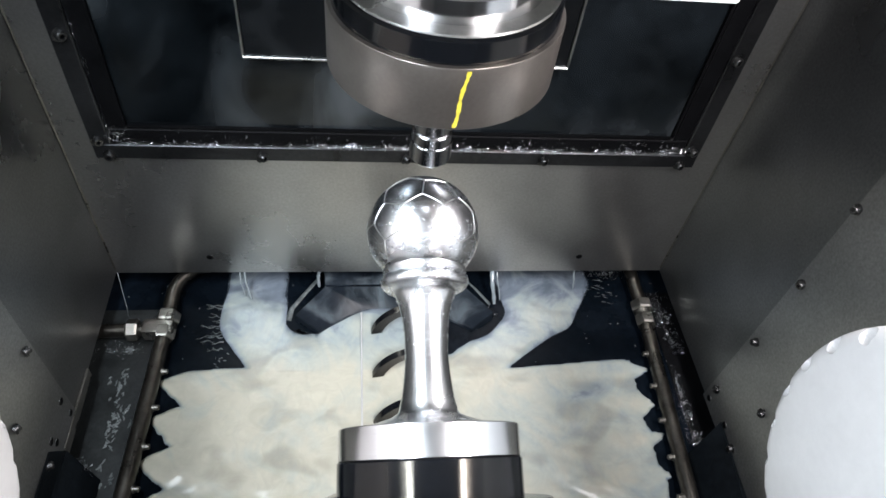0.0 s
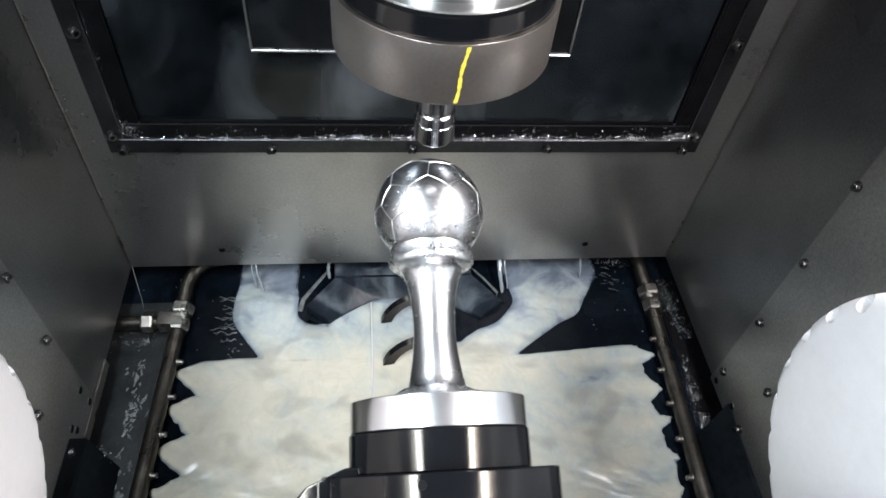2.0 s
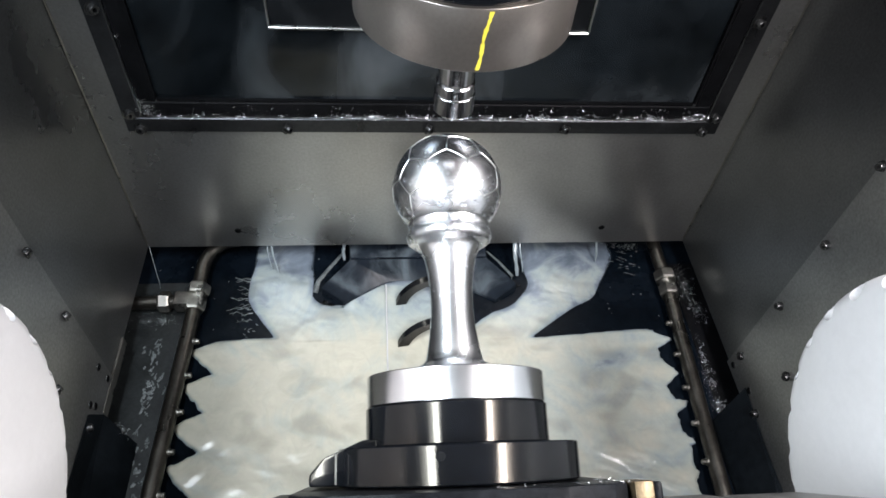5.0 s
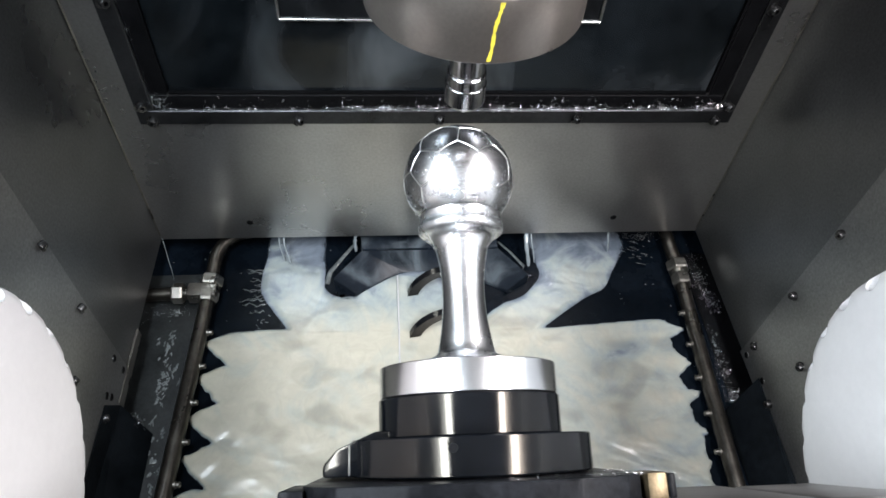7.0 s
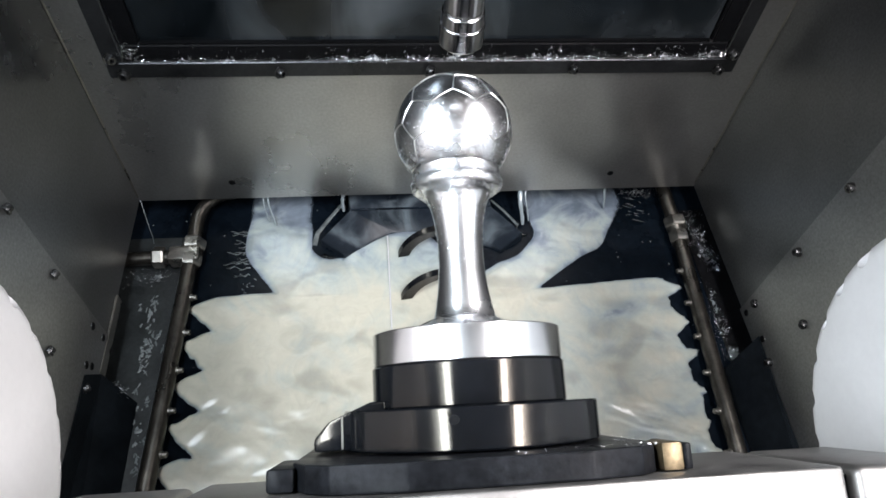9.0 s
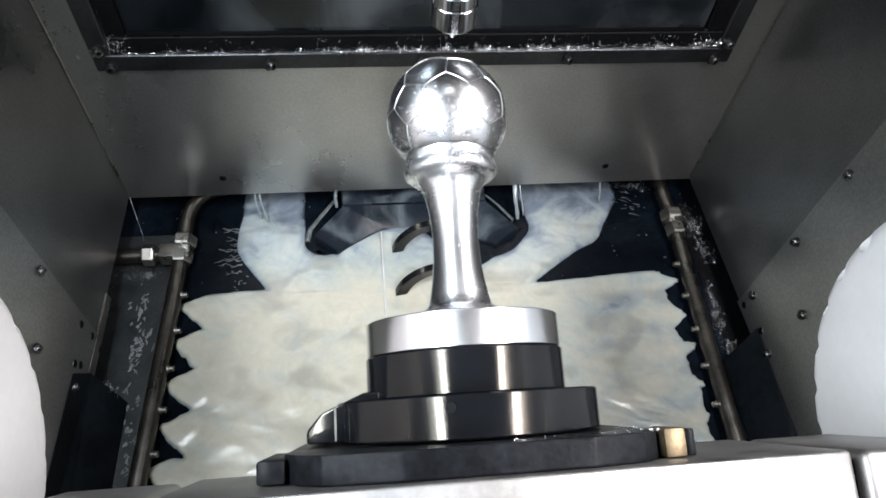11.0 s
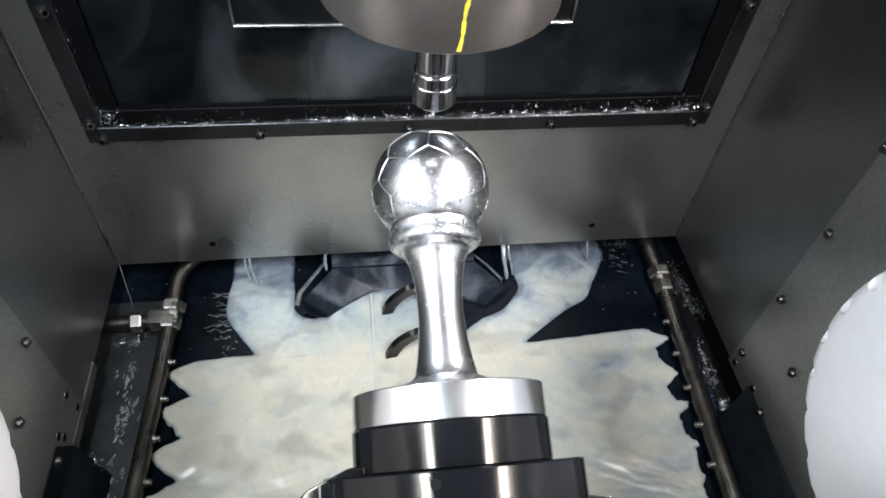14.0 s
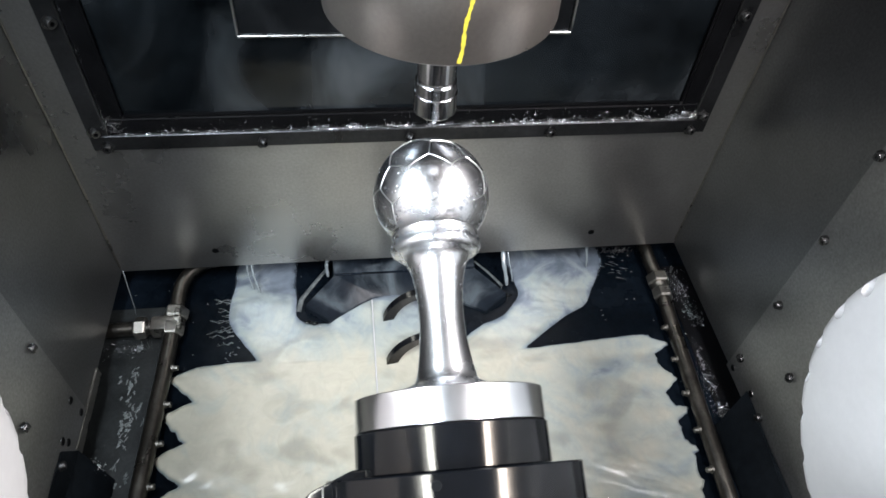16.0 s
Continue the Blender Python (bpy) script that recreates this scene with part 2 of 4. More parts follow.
def prism(points, z0, z1, bevel=0.0, bm=None):
    """A flat outline in x and y, from z0 to z1."""
    out = bm if bm is not None else bmesh.new()
    lo = [out.verts.new((x, y, z0)) for x, y in points]
    hi = [out.verts.new((x, y, z1)) for x, y in points]
    out.faces.new(lo[::-1])
    out.faces.new(hi)
    k = len(points)
    for i in range(k):
        out.faces.new((lo[i], lo[(i + 1) % k], hi[(i + 1) % k], hi[i]))
    if bevel:
        bmesh.ops.bevel(out, geom=list(out.edges), offset=bevel, segments=2, affect="EDGES", profile=0.5)
    return out


def lathe(profile, seg=64, bm=None, m=None):
    """Turns (radius, height) pairs about z; radius 0 closes an end."""
    out = bm if bm is not None else bmesh.new()
    rings = []
    for r, z in profile:
        if r < 1e-6:
            rings.append([out.verts.new((0, 0, z))])
        else:
            rings.append([out.verts.new((r * math.cos(2 * math.pi * i / seg), r * math.sin(2 * math.pi * i / seg), z)) for i in range(seg)])
    for a, b in zip(rings, rings[1:]):
        for i in range(seg):
            j = (i + 1) % seg
            if len(a) == 1 and len(b) == 1:
                continue
            if len(a) == 1:
                out.faces.new((a[0], b[i], b[j]))
            elif len(b) == 1:
                out.faces.new((a[i], a[j], b[0]))
            else:
                out.faces.new((a[i], a[j], b[j], b[i]))
    if m is not None:
        bmesh.ops.transform(out, matrix=m, verts=[v for r in rings for v in r])
    return out


def tube(path, radius, seg=12, bm=None, taper=None):
    """A round bar along a list of points."""
    out = bm if bm is not None else bmesh.new()
    pts = [Vector(p) for p in path]
    rings = []
    up = Vector((0, 0, 1))
    for i, p in enumerate(pts):
        d = (pts[min(i + 1, len(pts) - 1)] - pts[max(i - 1, 0)]).normalized()
        ref = up if abs(d.dot(up)) < 0.95 else Vector((1, 0, 0))
        s = d.cross(ref).normalized()
        u = s.cross(d).normalized()
        r = radius * (taper[i] if taper else 1)
        rings.append([out.verts.new(p + (s * math.cos(a) + u * math.sin(a)) * r) for a in (2 * math.pi * k / seg for k in range(seg))])
    for a, b in zip(rings, rings[1:]):
        for k in range(seg):
            out.faces.new((a[k], a[(k + 1) % seg], b[(k + 1) % seg], b[k]))
    out.faces.new(rings[0][::-1])
    out.faces.new(rings[-1])
    return out


def arc(center, r, a0, a1, k, plane="xy"):
    pts = []
    for i in range(k + 1):
        a = radians(a0 + (a1 - a0) * i / k)
        c, s = r * math.cos(a), r * math.sin(a)
        x, y, z = center
        pts.append((x + c, y + s, z) if plane == "xy" else ((x, y + c, z + s) if plane == "yz" else (x + c, y, z + s)))
    return pts


def structure(name, bm, mat, label, category, smooth=False):
    return tagged(part(name, bm, mat, None, "", None, smooth), label, category, "", "structure")


def hex_nut(af, h, bm=None, m=None):
    r = af / 2 / math.cos(math.pi / 6)
    prof = [(0, 0), (r * 0.9, 0), (r, h * 0.15), (r, h * 0.85), (r * 0.9, h), (0, h)]
    return lathe(prof, 6, bm, m)


# ---------------------------------------------------------------- enclosure
XL, XR, YB, TOP, YF = -0.42, 0.42, 0.75, 1.15, -0.55
structure("floor", box(-0.62, 0.62, YF - 0.05, 1.1, FLOOR_Z - 0.03, FLOOR_Z), DARK_FLOOR, "wet black sheet metal floor of the machine", "floor")
# back wall round the framed opening
bw = bmesh.new()
OX0, OX1, OZ0, OZ1 = -0.340, 0.338, 0.2685, 0.95
box(XL - 0.03, XR + 0.03, YB, YB + 0.012, -0.007, OZ0, bm=bw)
box(XL - 0.03, OX0, YB, YB + 0.012, OZ0, TOP, bm=bw)
box(OX1, XR + 0.03, YB, YB + 0.012, OZ0, TOP, bm=bw)
box(OX0, OX1, YB, YB + 0.012, OZ1, TOP, bm=bw)
uv = bw.loops.layers.uv.new("UVMap")
for f in bw.faces:
    for lp in f.loops:
        lp[uv].uv = (lp.vert.co.x, lp.vert.co.z)
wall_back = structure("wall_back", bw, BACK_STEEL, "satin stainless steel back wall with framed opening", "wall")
JOINT = 0.527
for side, x in (("left", XL), ("right", XR)):
    s = -1 if side == "left" else 1
    a, b = sorted((x, x + s * 0.012))
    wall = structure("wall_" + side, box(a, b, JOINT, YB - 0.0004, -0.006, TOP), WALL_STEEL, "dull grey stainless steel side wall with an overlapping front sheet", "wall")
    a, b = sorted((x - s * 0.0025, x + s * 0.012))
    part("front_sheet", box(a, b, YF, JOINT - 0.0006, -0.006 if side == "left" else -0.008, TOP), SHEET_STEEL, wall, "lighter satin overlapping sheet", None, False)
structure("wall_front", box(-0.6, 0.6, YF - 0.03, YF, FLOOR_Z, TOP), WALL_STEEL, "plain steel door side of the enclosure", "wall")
structure("wall_under", box(-0.62, 0.62, 1.06, 1.1, FLOOR_Z, 0.1), DARK_FLOOR, "black sheet behind the gap under the back wall", "wall")
# out of view; its light colour is added to brighten the ball's top
structure("ceiling", box(-0.6, 0.6, YF - 0.03, 1.0, TOP, TOP + 0.03), HEAD_PAINT, "unseen roof of the enclosure, light grey to brighten reflections", "ceiling")
for side, s in (("left", -1), ("right", 1)):
    a, b = sorted((s * 0.46, s * 0.62))
    structure("kerb_" + side, box(a, b, YF, 1.06, FLOOR_Z, -0.006), DARK_FLOOR, "black sheet below the side wall", "wall")

# framed opening with the black way cover
structure("way_cover", box(OX0 + 0.0005, OX1 - 0.0005, YB + 0.003, YB + 0.0115, OZ0 + 0.0005, OZ1 - 0.0005), GLOSS_BLACK, "glossy black sliding cover behind the frame", "panel")

LX, LY, LZ, LL, LW = 0.372, 0.09, 0.91, 0.84, 0.09
for s in (-1, 1):
    e = empty("led_panel_lamp", look((s * LX, LY, LZ), (s * 0.10, LY, 0.1)), "long white led panel lamp under the roof", "lamp", "led lamps")
    part("housing", box(-LL / 2 - 0.012, LL / 2 + 0.012, -LW / 2 - 0.012, LW / 2 + 0.012, 0.004, 0.03, 0.004), HOUSING, e)
    part("diffuser", box(-LL / 2, LL / 2, -LW / 2, LW / 2, 0.0005, 0.0038, 0.0008), LED, e, "glowing white diffuser")
    lamp = bpy.data.lights.new("led_light", "AREA")
    lamp.shape, lamp.size, lamp.size_y, lamp.energy, lamp.color = "RECTANGLE", LL, LW, LAMP_POWER * (0.93 if s < 0 else 1.07), (0.82, 0.92, 1.03) if s < 0 else (1.0, 0.955, 0.99)
    lo = new("led_light", lamp)
    lo.matrix_basis = look((s * LX, LY, LZ), (s * 0.10, LY, 0.1)) @ pose(0, 0, -0.002)

# ---------------------------------------------------------------- frame of the opening
frame_thing = empty("opening_frame", pose(0, YB, 0.24), "dark steel frame with black wiper round the opening", "frame", "", "structure")
FD = 0.0045
FX0, FX1, FZ0 = -0.383, 0.383, 0.2226


def rail(name, x0, x1, z0, z1, depth, mat, label=""):
    part(name, box(x0, x1, -depth, -0.0005, z0 - 0.24, z1 - 0.24, 0.0012, 1), mat, frame_thing, label, None, False)


rail("bottom_rail", FX0, FX1, FZ0, FZ0 + 0.022, FD, FRAME_STEEL)
rail("left_rail", FX0, FX0 + 0.022, FZ0 + 0.0225, 0.97, FD, FRAME_STEEL)
rail("right_rail", FX1 - 0.022, FX1, FZ0 + 0.0225, 0.97, FD, FRAME_STEEL)
for nm, x0, x1, z0, z1 in (("bottom_wiper", FX0 + 0.023, FX1 - 0.023, FZ0 + 0.0225, FZ0 + 0.045), ("left_wiper", FX0 + 0.0225, FX0 + 0.044, FZ0 + 0.0455, 0.96), ("right_wiper", FX1 - 0.044, FX1 - 0.0225, FZ0 + 0.0455, 0.96)):
    rail(nm, x0, x1, z0, z1, 0.0025, RUBBER, "black rubber wiper strip")

part("sill_cover", box(OX0 + 0.003, OX1 - 0.003, -0.0022, 0.0027, OZ0 + 0.0002 - 0.24, OZ0 + 0.0026 - 0.24), RUBBER, frame_thing, "black rubber wiper strip", None, False)
for x0, x1 in ((OX0 + 0.0002, OX0 + 0.0026), (OX1 - 0.0026, OX1 - 0.0002)):
    part("jamb_cover", box(x0, x1, -0.0022, 0.0027, OZ0 + 0.003 - 0.24, 0.70), RUBBER, frame_thing, "black rubber wiper strip", None, False)


def screw(m, size=1.0, group="frame screws", label="small socket head screw in the steel frame"):
    e = empty("socket_screw", m, label, "screw", group)
    head_part = part("head", lathe([(0.0026 * size, 0.0062 * size), (0.0048 * size, 0.0062 * size), (0.0056 * size, 0.005 * size), (0.0056 * size, 0.0), (0.008 * size, 0.0), (0.008 * size, -0.001), (0, -0.001)], 20), BOLT, e)
    part("socket", lathe([(0.0026 * size, 0.0062 * size), (0.0026 * size, 0.003 * size), (0, 0.003 * size)], 6), RUBBER, head_part)
    return e


first = screw(pose(-0.366, YB - FD - 0.0005, 0.2290, 90))
for x, z in ((-0.187, 0.2300), (-0.008, 0.2310), (0.172, 0.2320), (0.361, 0.2285), (-0.374, 0.252), (0.371, 0.252), (-0.372, 0.392), (0.369, 0.392), (-0.372, 0.55), (0.369, 0.55)):
    copy_thing(first, pose(x, YB - FD - 0.0005, z, 90, 0, random.uniform(0, 60)))

# steel plate on the cover, with a bright folded lower edge
plate = empty("cover_plate", pose(-0.011, YB + 0.003, 0.372), "dark polished steel plate with bright lower edge on the cover", "plate")
part("sheet", box(-0.179, 0.179, -0.0070, -0.0005, 0.003, 0.55, 0.0008, 1), DARK_PLATE, plate, "", None, False)
part("lower_edge", box(-0.181, 0.181, -0.0095, -0.0005, 0.0, 0.0028, 0.0006, 1), EDGE_STEEL, plate, "bright bare steel edge", None, False)
for x in (-0.1805, 0.1805):
    part("side_edge", box(x - 0.0012, x + 0.0012, -0.0090, -0.0005, 0.0032, 0.55), EDGE_STEEL, plate, "bright bare steel edge", None, False)

# welded seams in the corners
for s in (-1, 1):
    rnd = random.Random(3 + s)
    path = [(s * (XR - 0.0012 + rnd.uniform(-0.0003, 0.0003)), YB - 0.0012, 0.003 + 0.02 * k) for k in range(36)]
    tagged(part("weld_seam", tube(path, 0.0011, 6, None, [rnd.uniform(0.6, 1.15) for k in range(36)]), FITTING), "thin welded seam in the wall corner", "trim", "", "structure")

# bolts and plugged holes of the walls
wb = empty("wall_bolt", pose(XR - 0.003, 0.514, 0.148, 0, -90), "dark hexagon socket bolt in the steel wall", "bolt", "wall bolts")
part("head", lathe([(0, 0.0040), (0.0018, 0.0040), (0.0021, 0.0062), (0.0038, 0.0062), (0.0046, 0.0050), (0.0046, 0.001), (0.0058, 0.001), (0.0058, -0.001), (0, -0.001)], 18), BOLT, wb)
for x, y, z in ((1, 0.514, 0.031), (1, 0.517, 0.262), (1, JOINT - 0.004, 0.375), (1, JOINT - 0.004, 0.5), (1, 0.442, 0.104), (1, 0.437, 0.012),
                (-1, 0.512, 0.160), (-1, 0.515, 0.266), (-1, 0.515, 0.38), (-1, 0.440, 0.127), (-1, 0.441, 0.032)):
    copy_thing(wb, pose(x * (XR - 0.003), y, z, 0, -90 * x, random.uniform(0, 60)))
hole = empty("plugged_hole", pose(-0.282, YB - 0.0006, 0.029, 90), "small dark plugged hole in the wall", "hole", "wall holes")
part("plug", lathe([(0.0042, 0.0004), (0.0042, 0), (0.003, -0.0002), (0, -0.0002)], 16), RUBBER, hole)
part("rim", lathe([(0.0042, 0.0003), (0.0048, 0.0003), (0.005, -0.0004)], 16), BOLT, hole)
copy_thing(hole, pose(0.275, YB - 0.0006, 0.029, 90))
for x, y, z in ((-1, 0.514, 0.047), (-1, 0.516, 0.014), (-1, 0.467, 0.04), (-1, 0.472, 0.026), (1, 0.514, 0.004), (1, 0.468, 0.016)):
    copy_thing(hole, pose(x * (XR - 0.0031), y, z, 0, -90 * x))

# sloped dark guide plates at the foot of the side walls
for side, s in (("left", -1), ("right", 1)):
    bm = bmesh.new()
    y0, y1 = -0.3, 0.492
    foot = FLOOR_Z + 0.001
    if s < 0:
        pts = [(-0.385, 0.455, foot), (-0.4155, 0.474, 0.0), (-0.4155, 0.455, 0.040), (-0.4155, y0, 0.046), (-0.385, y0, foot)]
    else:
        pts = [(0.385, 0.455, foot), (0.4155, 0.474, 0.013), (0.4155, 0.40, 0.006), (0.4155, y0, -0.012), (0.385, y0, foot)]
    top = [bm.verts.new(p) for p in pts]
    low = [bm.verts.new((p[0] + s * 0.003, p[1], p[2] - 0.002)) for p in pts]
    bm.faces.new(top)
    bm.faces.new(low[::-1])
    for i in range(5):
        bm.faces.new((top[i], low[i], low[(i + 1) % 5], top[(i + 1) % 5]))
    tagged(part("guide_plate", bm, GUIDE_BLACK, None, "", None, False), "sloped black sheet metal plate at the foot of the wall", "plate", "guide plates")

tagged(part("floor_strip", box(-0.452, -0.357, 0.20, 0.712, FLOOR_Z + 0.0002, FLOOR_Z + 0.0014), STRIP_DARK, None, "", None, False), "dull dark steel strip between wash pipe and wall", "floor", "", "structure")
# added black strip, only deepens the dark floor between right pipe and wall
tagged(part("floor_strip", box(0.402, 0.458, 0.20, 0.735, FLOOR_Z + 0.0002, FLOOR_Z + 0.0014), RUBBER, None, "", None, False), "matt black strip added to darken the floor beside the wall", "floor", "", "structure")
tagged(part("wall_lip", box(XL + 0.0002, XL + 0.0035, 0.476, 0.585, -0.014, 0.002, 0.0006, 1), FITTING, None, "", None, False), "thin bare steel lip along the foot of the wall", "trim", "", "structure")
tagged(part("thread", tube([(-0.4175, 0.748, -0.002), (-0.410, 0.726, -0.018), (-0.400, 0.700, -0.029), (-0.392, 0.680, -0.0185)], 0.0004, 6), SPLASH), "thin dripping thread of coolant in the corner", "stream", "coolant streams")

# ---------------------------------------------------------------- wash pipes on the floor
def pipe_thing(name, p0, p1, side, tee):
    d = (Vector(p1) - Vector(p0)).normalized()
    e = empty(name, pose(p0[0], p0[1], FLOOR_Z), "wet steel coolant wash pipe with nozzles along the floor", "pipe", "wash pipes")
    o = Vector((p0[0], p0[1], FLOOR_Z))
    part("pipe", tube([Vector(p0) - o + d * (k / 12) * (Vector(p1) - Vector(p0)).length for k in range(13)], 0.0105, 18), PIPE_STEEL, e)
    hose = [Vector(p0) - o - d * 0.012]
    for k in range(9):
        a = k / 8 * math.pi / 2
        hose.append(Vector(p0) - o + Vector((0.045 * (1 - math.cos(a)) * (1 if side < 0 else -0.1), 0.05 + 0.055 * math.sin(a), 0.006 * math.sin(a))))
    hose.append(hose[-1] + Vector((0.08 if side < 0 else 0.0, 0.03, 0.0)))
    part("hose", tube(hose, 0.0105, 16), PIPE_STEEL, e, "grey bent hose")
    rot = d.to_track_quat("Z", "Y").to_matrix().to_4x4()
    for off, af, h in ((-0.022, 0.030, 0.018), (0.004, 0.026, 0.02)):
        part("nut", hex_nut(af, h, None, Matrix.Translation(Vector(p0) - o + d * off) @ rot), FITTING, e, "zinc hexagon fitting", None, False)
    part("sleeve", lathe([(0.0115, 0), (0.0115, 0.01)], 20, None, Matrix.Translation(Vector(p0) - o + d * (-0.005)) @ rot), FITTING, e)
    if tee:
        q = Vector(p0) - o + d * 0.006
        part("branch_pipe", tube([q + Vector((-0.03, 0.0, 0)), q + Vector((-0.16, -0.003, 0))], 0.010, 16), PIPE_STEEL, e)
        rx = Matrix.Translation(q + Vector((-0.052, 0, 0))) @ pose(0, 0, 0, 0, 90)
        part("nut", hex_nut(0.027, 0.016, None, rx), FITTING, e, "zinc hexagon fitting", None, False)
        part("tee_body", box(q.x - 0.03, q.x + 0.013, q.y - 0.012, q.y + 0.012, q.z - 0.012, q.z + 0.012, 0.004), FITTING, e)
    n = 6
    for k in range(n):
        c = Vector(p0) - o + d * (0.075 + 0.054 * k)
        bm = lathe([(0, 0.010), (0.0026, 0.010), (0.0036, 0.009), (0.0036, 0.004), (0.005, 0.004), (0.005, 0), (0, 0)], 12, None,
                   Matrix.Translation(c + Vector((-side * 0.008, 0, 0.0))) @ pose(0, 0, 0, 0, -90 * side))
        part("nozzle", bm, FITTING, e, "small zinc spray nozzle")
    return e


pipe_thing("wash_pipe", (-0.342, 0.672, -0.032), (-0.357, 0.20, -0.032), -1, True)
pipe_thing("wash_pipe", (0.382, 0.683, -0.032), (0.350, 0.20, -0.032), 1, False)

# ---------------------------------------------------------------- chip screw and its hood
hood = empty("conveyor_hood", pose(-0.010, 0.717, FLOOR_Z), "wet blue-black metal hood with splayed wings over the chip screw", "hood")
half = [(0.118, 0.183, 0.020), (0.108, 0.023, 0.020), (0.151, -0.027, 0.016), (0.116, -0.050, 0.007), (0.045, -0.006, 0.002)]
bm = bmesh.new()
loop = [bm.verts.new((-x, y, z)) for x, y, z in half] + [bm.verts.new((x, y, z)) for x, y, z in reversed(half)]
foot = [bm.verts.new((v.co.x * 1.01, v.co.y - 0.002, 0.0002)) for v in loop]
for q in ((0, 1, 8, 9), (1, 4, 5, 8), (1, 2, 3, 4), (5, 6, 7, 8)):
    bm.faces.new([loop[k] for k in q])
for k in range(10):
    n = (k + 1) % 10
    bm.faces.new((loop[k], loop[n], foot[n], foot[k]))
bmesh.ops.recalc_face_normals(bm, faces=bm.faces)
bmesh.ops.bevel(bm, geom=[e for e in bm.edges if len(e.link_faces) == 2], offset=0.0012, segments=2, affect="EDGES")
part("shell", bm, HOOD_WET, hood)
part("lip", box(-0.107, 0.107, 0.0215, 0.0245, 0.0195, 0.0215, 0.0006), HOOD, hood)

auger = empty("chip_screw", pose(0.002, 0.45, FLOOR_Z), "dark steel spiral chip screw half under coolant", "auger")
bm = bmesh.new()
rings = []
turns, per, pitch, r0, r1 = 8, 40, 0.0760, 0.0365, 0.052
for i in range(turns * per + 1):
    t = math.pi - 2 * math.pi * i / per
    y = -0.318 + pitch * i / per
    c, s = math.cos(t), math.sin(t)
    rings.append([bm.verts.new((r * c, y + dy, -0.010 + r * s)) for r, dy in ((r0, -0.004), (r1, -0.005), (r1, 0.005), (r0, 0.004))])
for p, q in zip(rings, rings[1:]):
    for k in range(4):
        bm.faces.new((p[k], p[(k + 1) % 4], q[(k + 1) % 4], q[k]))
part("spiral", bm, BLACK_OXIDE, auger)
tagged(part("trough_edge", box(-0.0642, -0.0618, 0.20, 0.700, FLOOR_Z, FLOOR_Z + 0.0062, 0.0008), HOUSING, None, "", None, False), "thin steel edge of the chip trough in the floor", "trim", "", "structure")

# ---------------------------------------------------------------- coolant on the floor
def capsule(x, y, ax, ay, bx, by, r):
    dx, dy = bx - ax, by - ay
    t = np.clip(((x - ax) * dx + (y - ay) * dy) / (dx * dx + dy * dy), 0, 1)
    return np.hypot(x - ax - t * dx, y - ay - t * dy) - r


def smin(a, b, k):
    h = np.clip(0.5 + 0.5 * (b - a) / k, 0, 1)
    return b + (a - b) * h - k * h * (1 - h)


def wobble(x, y, f, s):
    return (np.sin(x * f + 1.7 * np.sin(y * f * 0.7 + s)) + np.sin(y * f * 1.13 + 1.3 * np.sin(x * f * 0.9 + s * 2.1))) * 0.5


def fbm(x, y, f, s):
    return sum(wobble(x + 0.13 * k, y - 0.07 * k, f * 2 ** k, s + k) / 1.7 ** k for k in range(4))


